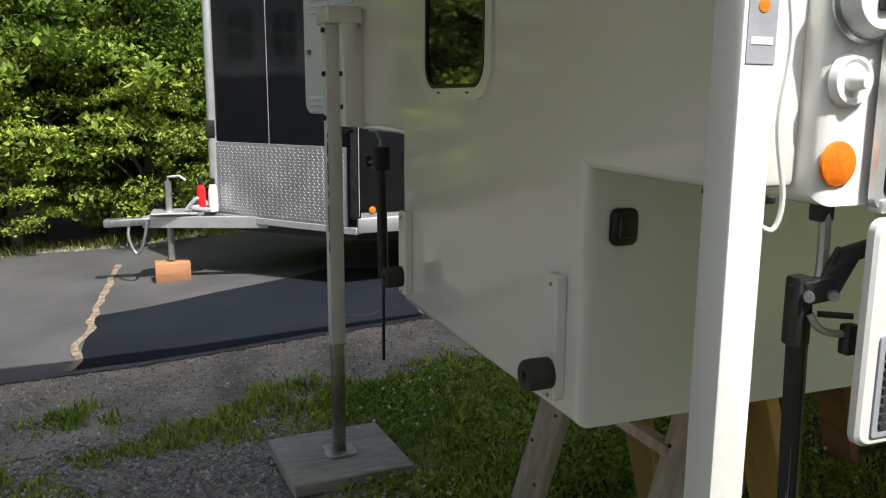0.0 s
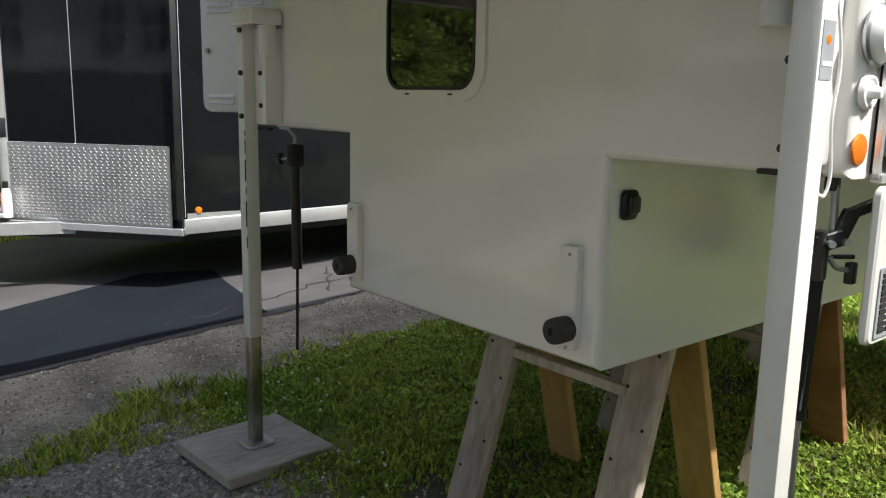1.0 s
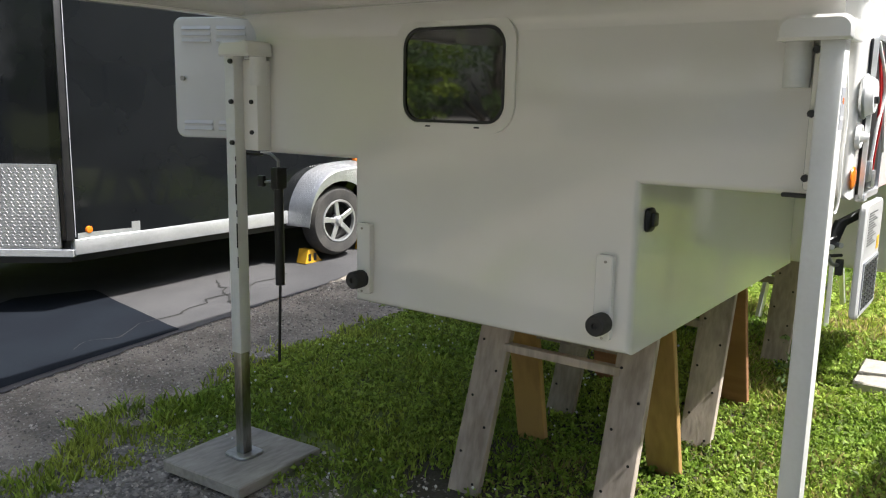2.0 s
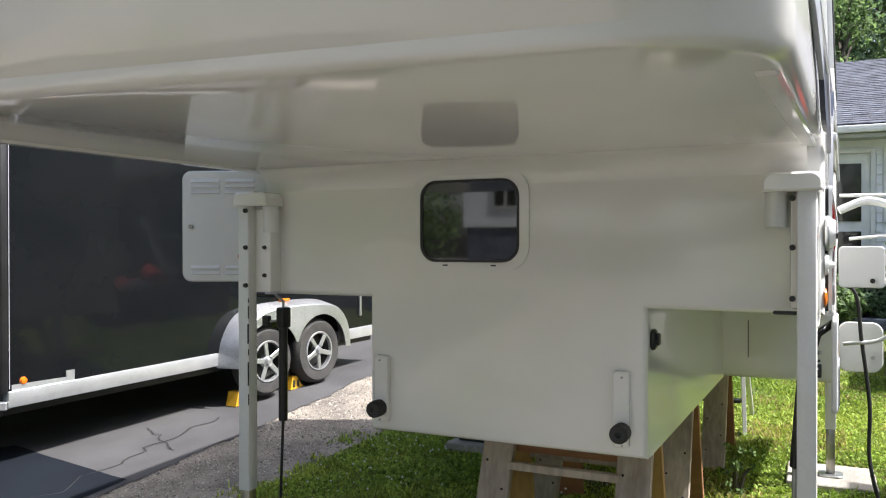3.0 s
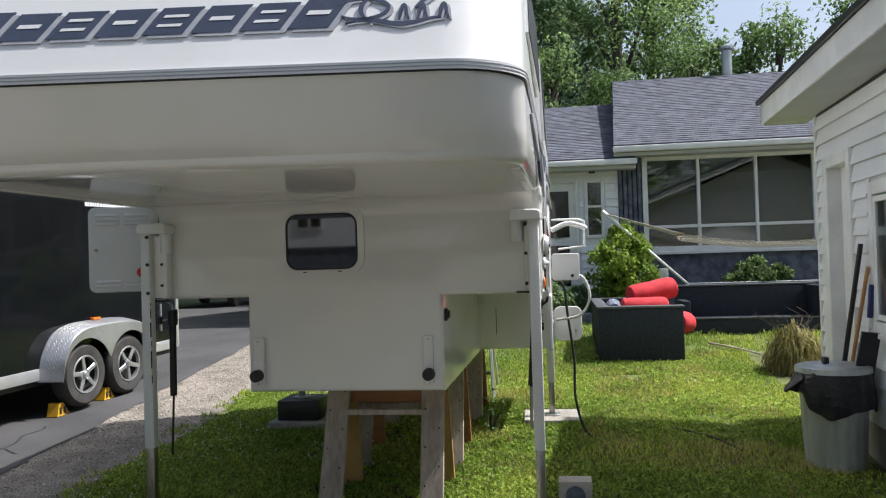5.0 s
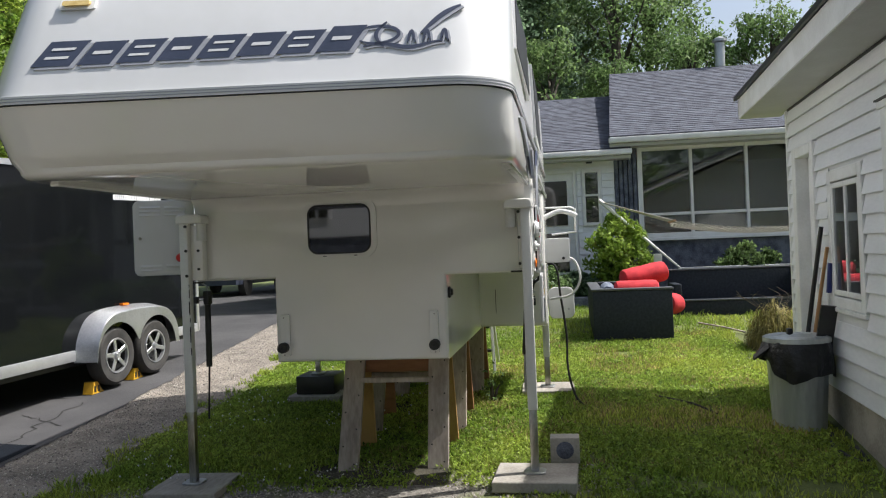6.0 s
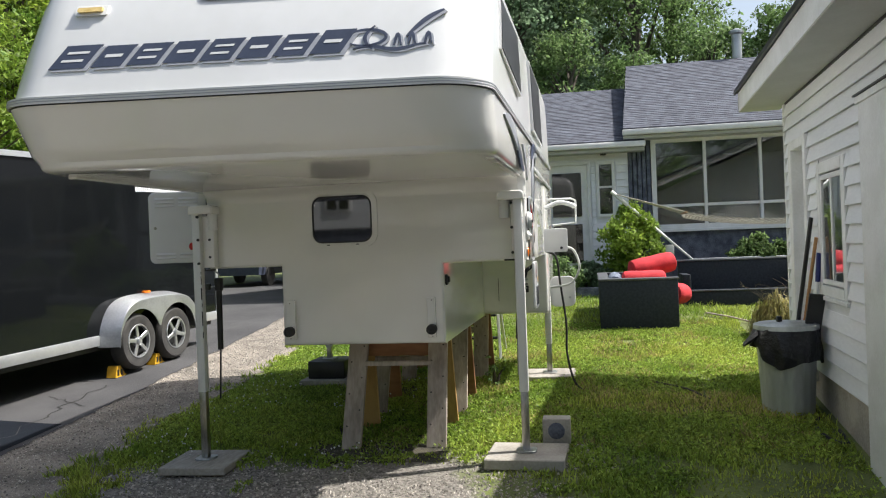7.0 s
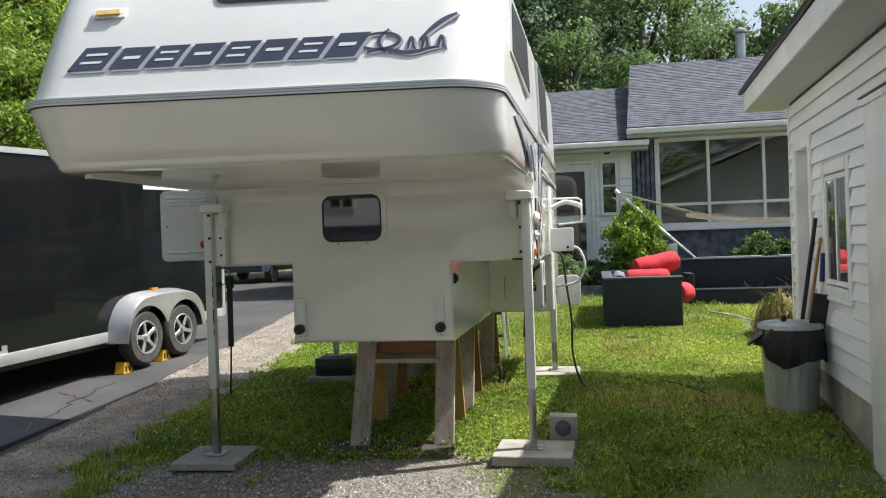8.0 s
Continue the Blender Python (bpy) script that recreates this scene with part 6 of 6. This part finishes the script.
for x, y, s in ((-1.6, 12.6, 0.9), (1.3, 13.0, 0.95), (-4.6, 12.8, 1.0), (-3.0, 10.9, 1.0), (1.5, 11.2, 0.55), (2.6, 12.6, 1.05), (-6.0, 12.0, 0.95), (5.6, 12.8, 1.1), (8.8, 13.0, 1.1), (12, 13.6, 1.15), (-9.5, 12.5, 1.1), (15.5, 14.5, 1.2), (-1.9, 10.4, 0.75), (-0.4, 10.6, 0.6), (0.9, 10.8, 0.5), (-3.6, 10.3, 0.55), (-2.6, 9.95, 0.4), (-1.2, 9.9, 0.36), (0.2, 10.0, 0.4), (-4.4, 9.9, 0.45)):
    copy_thing(near, Matrix.Translation((x, y, 0)) @ Matrix.Rotation(rr.random() * 6.28, 4, "Z") @ Matrix.Scale(s, 4))
for x, y, s in ((-1.5, 16, 0.75), (3.5, 16.5, 0.8), (-6, 17, 0.8), (8, 17, 0.85), (13, 17.5, 0.9)):
    copy_thing(kinds[0], Matrix.Translation((x, y, 0)) @ Matrix.Rotation(rr.random() * 6.28, 4, "Z") @ Matrix.Scale(s, 4))


def shrub(name, c, r, h, n, size, material, label, seed):
    rnd = np.random.default_rng(seed)
    r2 = random.Random(seed)
    t = thing(name, (c[0], c[1], c[2]), label, "shrub" if name == "shrub" else "weed")
    cs = []
    for k in range(n):
        a, q = r2.random() * 6.283, r2.random()
        z = h * (0.08 + 0.9 * q)
        w = r * math.sqrt(max(0.05, 1 - (2 * (q - 0.42)) ** 2)) if q > 0.42 else r * (0.75 + 0.25 * q / 0.42)
        d = w * (0.55 + 0.45 * r2.random())
        cs.append((c[0] + d * math.cos(a), c[1] + d * math.sin(a), c[2] + z))
    bm = bmesh.new()
    for k in range(0, n, 6):
        p = Vector(cs[k])
        tube([Vector(c) + Vector((0, 0, -0.03)), (Vector(c) + p) / 2 + Vector((0, 0, 0.1 * h)), p], lambda q: 0.02 * (1.1 - q), 5, bm, 2)
    part("branches", bm, BARK, t)
    v, f = leaves(rnd, cs, 60 if r > 0.3 else 9, r * 0.2, size, 1.2, -0.6)
    attach(new("foliage", mesh_from("foliage", v, f, material)), t)
    return t


shrub("shrub", (10.0, -0.17, 0.75), 0.62, 1.35, 150, 0.075, CEDAR, "round bright green cedar bush by the house", 61)
shrub("shrub", (10.2, -2.35, 0.95), 0.50, 0.52, 80, 0.07, LEAF, "low round green bush against the house wall", 62)
shrub("shrub", (9.6, 1.15, 0.65), 0.55, 0.55, 80, 0.07, LEAF, "low dark hedge by the house", 63)
shrub("shrub", (9.8, 1.95, 0.65), 0.6, 0.6, 80, 0.07, LEAFD, "low dark hedge by the house", 64)
shrub("shrub", (9.8, 0.6, 0.65), 0.4, 0.45, 60, 0.07, LEAFD, "low dark hedge by the house", 65)
shrub("weed", (2.9, 1.5, gz(2.9, 1.5)), 0.12, 0.40, 16, 0.03, LEAF, "spindly weed beside a sawhorse", 66)
for k, y in enumerate((1.02, 1.2, 1.36)):
    b = thing("garden_bottle", (9.34, y, 0.72), "small bright bottle standing on the planter", "bottle", "bottles on the planter")
    part("body", lathe([(0.0, 0.72), (0.05, 0.72), (0.055, 0.75), (0.05, 0.86), (0.02, 0.92), (0.02, 0.95), (0.0, 0.95)], (9.34, y, 0), 14), AMBER if k % 2 else YELP, b)
    part("cap", lathe([(0.0, 0.95), (0.024, 0.95), (0.024, 1.0), (0.0, 1.01)], (9.34, y, 0), 12), WPLAST, b)
solo("planter_wall", box(9.3, 10.6, -6, 2.8, 0.3, 0.72, 0.02), STUCCO, "low dark planter wall before the house", "planter")
# plain white box, gives no light
solo("post_lamp", box(9.9, 9.98, -0.88, -0.74, 1.16, 1.40, 0.01), WPLAST, "small white electrical box by the bush", "box")
# dry plant heap at the garage corner
hp = thing("dry_plants", (5.3, -1.60, gz(5, -1.2)), "heap of pulled dry plants at the garage corner", "plant heap")
rnd = random.Random(9)
bm = bmesh.new()
g = gz(5.1, -1.25)
for k in range(1500):
    a = rnd.random() * 6.283
    d = 0.25 * math.sqrt(rnd.random())
    h = 0.56 * (1 - (d / 0.31) ** 2)
    p = Vector((5.3 + d * math.cos(a), -1.60 + d * math.sin(a), g + h * (0.15 + 0.85 * rnd.random())))
    c = a + 2.4 * (rnd.random() - 0.5)
    o = Vector((math.cos(c), math.sin(c), 0))
    q = p + o * (0.04 + 0.08 * rnd.random()) + Vector((0, 0, 0.06 - 0.13 * rnd.random()))
    e = q + o * (0.02 + 0.06 * rnd.random()) + Vector((0, 0, -0.04 - 0.2 * rnd.random()))
    e.z = max(e.z, g + 0.01)
    s = Vector((-o.y, o.x, 0)) * (0.004 + 0.004 * rnd.random())
    vs = [bm.verts.new(w) for w in (p - s, p + s, q + s, q - s, e + s * 0.3, e - s * 0.3)]
    bm.faces.new(vs[:4])
    bm.faces.new((vs[3], vs[2], vs[4], vs[5]))
tagged(part("dry_foliage", bm, STRAW, hp, smooth=False), kind="stuff")
for k in range(16):
    a = rnd.random() * 6.283
    p = Vector((5.25 + 0.15 * math.cos(a), -1.60 + 0.15 * math.sin(a), g + 0.45))
    part("twig", tube([p, p + Vector((0.12 * math.cos(a), 0.2 * math.sin(a), 0.14)), p + Vector((0.28 * math.cos(a + 0.5), 0.3 * math.sin(a + 0.5), 0.12 + 0.12 * rnd.random()))], 0.003, 5, None, 3), BARK, hp)

# ---- house behind the camera, seen only in reflections ----
nh = thing("neighbour_house", (-17, 9, -0.4), "white sided house with dark windows across the yard", "house")
part("wall", box(-20, -17, 2.5, 10.6, 2.15, 5.2), SIDING, nh, "white clapboard wall", smooth=False)
part("foundation", box(-19.9, -17.05, 2.6, 10.5, -0.6, 2.15), STUCCO, nh, "dark stucco base", smooth=False)
part("roof", loft([[(-16.6, y, 5.15), (-18.5, y, 6.8), (-20.4, y, 5.15)] for y in (2.1, 11.0)]), SHINGLE, nh, smooth=False)
for y in (4.3, 5.4, 8.0, 9.3):
    w = part("window", box(-17.02, -16.95, y - 0.42, y + 0.42, 2.65, 4.05, 0.01), TRIMW, nh, smooth=False)
    for d in (-0.19, 0.19):
        for zz in (2.73, 3.39):
            part("pane", box(-16.96, -16.94, y + d - 0.15, y + d + 0.15, zz, zz + 0.58), WINDARK, w, smooth=False)

# ---- parked car far along the drive ----
car = thing("parked_car", (19, 11.0, gz(19, 8)), "dark blue car parked along the drive", "car")
cg = gz(19, 8)
body = [(17.0, 0.35), (17.05, 0.75), (17.3, 0.92), (18.2, 1.0), (18.8, 1.42), (20.3, 1.45), (21.0, 1.0), (21.5, 0.9), (21.55, 0.35)]
part("body", loft([[(x, y, cg + z) for x, z in body] for y in (9.9, 12.2)]), NAVY, car, smooth=False)
part("windscreen", slab([(10.0, cg + 1.02), (12.1, cg + 1.02), (12.0, cg + 1.38), (10.1, cg + 1.38)], 18.35, 0.3), WINDARK, car, smooth=False)
for x in (17.8, 20.7):
    for y in (9.95, 12.15):
        part("wheel", lathe([(0.0, -0.1), (0.2, -0.1), (0.31, -0.09), (0.32, 0.09), (0.2, 0.1), (0.0, 0.1)], (x, y, cg + 0.32), 24, "y"), TYRE, car)


# ---- grass, clover and gravel ----
def blades(n, seed, name, x0, x1, y0, y1, hmin, hmax, material, label, keep):
    rnd = np.random.default_rng(seed)
    px, py = x0 + (x1 - x0) * rnd.random(n), y0 + (y1 - y0) * rnd.random(n)
    ok = np.array([keep(a, b) for a, b in zip(px, py)])
    px, py = px[ok], py[ok]
    n = len(px)
    pz = np.array([gz(a, b) for a, b in zip(px, py)])
    a = rnd.random(n) * 6.283
    h = hmin + (hmax - hmin) * rnd.random(n) ** 1.6
    h *= np.clip([0.8 + 1.1 * patch(q * 1.8, r * 1.8) for q, r in zip(px, py)], 0.5, 1.6)
    w = 0.0035 + 0.004 * rnd.random(n)
    ln = h * (0.25 + 0.7 * rnd.random(n))
    b = rnd.random(n) * 6.283
    dx, dy = np.cos(a) * w, np.sin(a) * w
    base = np.stack([px, py, pz - 0.004], 1)
    tip = np.stack([px + ln * np.cos(b), py + ln * np.sin(b), pz + h], 1)
    mid = base * 0.5 + tip * 0.5 + np.stack([-0.15 * ln * np.cos(b), -0.15 * ln * np.sin(b), 0.15 * h], 1)
    s = np.stack([dx, dy, 0 * dx], 1)
    v = np.stack([base - s, base + s, mid + s * 0.8, mid - s * 0.8, tip], 1).reshape(-1, 3)
    i = np.arange(n)[:, None] * 5
    f = [tuple(q) for q in (i + np.array((0, 1, 2, 3))).tolist()] + [tuple(q) for q in (i + np.array((3, 2, 4))).tolist()]
    me = bpy.data.meshes.new(name)
    me.from_pydata(v.tolist(), [], f)
    me.materials.append(material)
    return tagged(new(name, me), label, "grass", kind="stuff")


def patch(x, y):
    return noise.noise(Vector((x * 1.1, y * 1.1, 4))) + 0.5 * noise.noise(Vector((x * 3.7, y * 3.7, 9)))


BOARDS = ((3.10, 3.66, 0.73, 1.27), (3.2, 3.84, 3.03, 3.62), (0.48, 1.03, 0.74, 1.32), (0.48, 1.04, 3.16, 3.70))


def lawn_keep(x, y):
    if any(a < x < b and c < y < d for a, b, c, d in BOARDS):
        return False
    if y > grass_edge(x) - 0.05 + wob(x, 11, 0.15) or y < -1.16 - 0.05 * (x - 1) and x < 3.4:
        return False
    bare = (1.0 - x) * 1.5 * min(1.0, max(0.0, (y - 0.9) / 0.7)) + 1.1 * max(0.0, min(1.0, (0.9 - x) / 0.8)) * max(0.0, min(1.0, (y - 0.25) / 0.6))
    if 0.9 < x < 4.2 and 1.5 < y < 2.8:
        bare += 0.8 * min(1.0, (y - 1.5) / 0.3, (2.8 - y) / 0.35)
    if 4.0 > x > 1.2 and 1.3 > y > -0.9:
        bare -= 0.05
    return patch(x, y) > bare - 0.75 + (0.35 + 0.9 * max(0.0, min(1.0, 1.9 - x))) * ((x * 917.3 + y * 331.7) % 1.0)


blades(205000, 1, "grass", -1.6, 6.5, -1.3, 5.6, 0.016, 0.058, GRASS, "short green lawn grass", lawn_keep)
blades(60000, 2, "grass", 6.5, 11.0, -4.0, 6.5, 0.03, 0.08, GRASS, "short green lawn grass", lambda x, y: y < grass_edge(x))
blades(22000, 3, "grass", -3.0, 0.9, 2.9, 4.4, 0.015, 0.06, GRASS, "tufts of grass in the gravel", lambda x, y: patch(x * 1.6, y * 1.6) > 0.15 + 0.35 * ((x * 713.1 + y * 517.3) % 1.0) and y < grass_edge(x))
blades(30000, 14, "grass", -3.2, 1.2, 3.5, 4.7, 0.02, 0.075, GRASS, "weedy grass along the edge of the gravel", lambda x, y: patch(x * 2.1 + 4, y * 2.1) > -0.22 + 0.95 * abs(y - grass_edge(x) + 0.12) + 0.25 * ((x * 611.3 + y * 417.7) % 1.0))
blades(26000, 15, "grass", 0.6, 8.0, 3.9, 5.0, 0.02, 0.085, GRASS, "ragged grass along the verge", lambda x, y: abs(y - grass_edge(x)) < 0.22 and patch(x * 2.6, y * 2.6 + 3) > -0.1 + 2.2 * (y - grass_edge(x)))
blades(42000, 8, "grass", 1.0, 6.4, -1.0, 2.4, 0.02, 0.065, STRAW, "dry yellow grass in the lawn", lambda x, y: patch(x * 1.3 + 5, y * 1.3) > -0.02 and lawn_keep(x, y))
rnd = np.random.default_rng(31)
cs = []
while len(cs) < 21000:
    x, y = -1.2 + 7.6 * rnd.random() ** 1.3, -1.1 + 6.2 * rnd.random()
    if lawn_keep(x, y) and patch(x * 0.9 + 3, y * 0.9) > -0.3:
        cs.append((x, y, gz(x, y) + 0.022))
v, f = leaves(rnd, cs, 7, 0.045, 0.028, 0.5, 0.0)
tagged(new("clover_leaves", mesh_from("clover_leaves", v, f, CLOVER)), "low clover leaves in the lawn", "clover", kind="stuff")
blades(3500, 5, "grass", -5.0, 3.0, 9.2, 10.4, 0.03, 0.10, GRASS, "rough grass beyond the drive", lambda x, y: y > 9.65 + 0.10 * x)
rnd = np.random.default_rng(6)
v, f = [], []
k = 0
while k < 900:
    x, y = 0.8 + 5 * rnd.random(), 2.2 + 3 * rnd.random()
    if y < grass_edge(x) - 0.1 and patch(x + 7, y) > 0.0:
        z = gz(x, y) + 0.045 + 0.03 * rnd.random()
        r = 0.006 + 0.004 * rnd.random()
        i = len(v)
        v += [(x - r, y, z), (x + r, y, z), (x, y - r, z), (x, y + r, z), (x, y, z + r), (x, y, z - r)]
        f += [(i, i + 2, i + 4), (i + 2, i + 1, i + 4), (i + 1, i + 3, i + 4), (i + 3, i, i + 4), (i + 2, i, i + 5), (i + 1, i + 2, i + 5), (i + 3, i + 1, i + 5), (i, i + 3, i + 5)]
    k += 1
tagged(new("clover", mesh_from("clover", v, f, PETAL)), "white clover heads in the lawn", "flowers", kind="stuff")


def stones(n, seed, x0, x1, y0, y1, keep, lift, label):
    rnd = np.random.default_rng(seed)
    v, f = [], []
    for _ in range(n):
        x, y = x0 + (x1 - x0) * rnd.random(), y0 + (y1 - y0) * rnd.random()
        if not keep(x, y):
            continue
        r = (0.004 + 0.010 * rnd.random() ** 2.5) * (1.15 if lift == 0.0 else 0.95)
        a = rnd.random() * 6.283
        c, s = math.cos(a) * r, math.sin(a) * r
        e = 0.5 + 0.5 * rnd.random()
        z = gz(x, y) + lift
        i = len(v)
        v += [(x + c, y + s, z), (x - s * e, y + c * e, z), (x - c, y - s, z), (x + s * e, y - c * e, z), (x + 0.3 * c, y + 0.3 * s, z + r * 0.8), (x - 0.4 * c, y - 0.4 * s, z + r * 0.7)]
        f += [(i, i + 1, i + 4), (i + 1, i + 5, i + 4), (i + 1, i + 2, i + 5), (i + 2, i + 3, i + 5), (i + 3, i + 4, i + 5), (i + 3, i, i + 4)]
    return tagged(new("gravel_stones", mesh_from("gravel_stones", v, f, STONE)), label, "gravel", kind="stuff")


stones(44000, 11, -3.0, 1.3, -0.6, 4.5, lambda x, y: patch(x * 0.8, y) > (x - 0.9) * 0.9 and y > 0.55 + 0.5 * patch(x * 1.5, y), 0.0, "loose grey gravel on bare soil")
stones(52000, 12, -3.0, 9.0, 4.0, 6.6, lambda x, y: grass_edge(x) < y < tar_edge(x) + 0.03, 0.006, "loose sandy gravel along the drive")
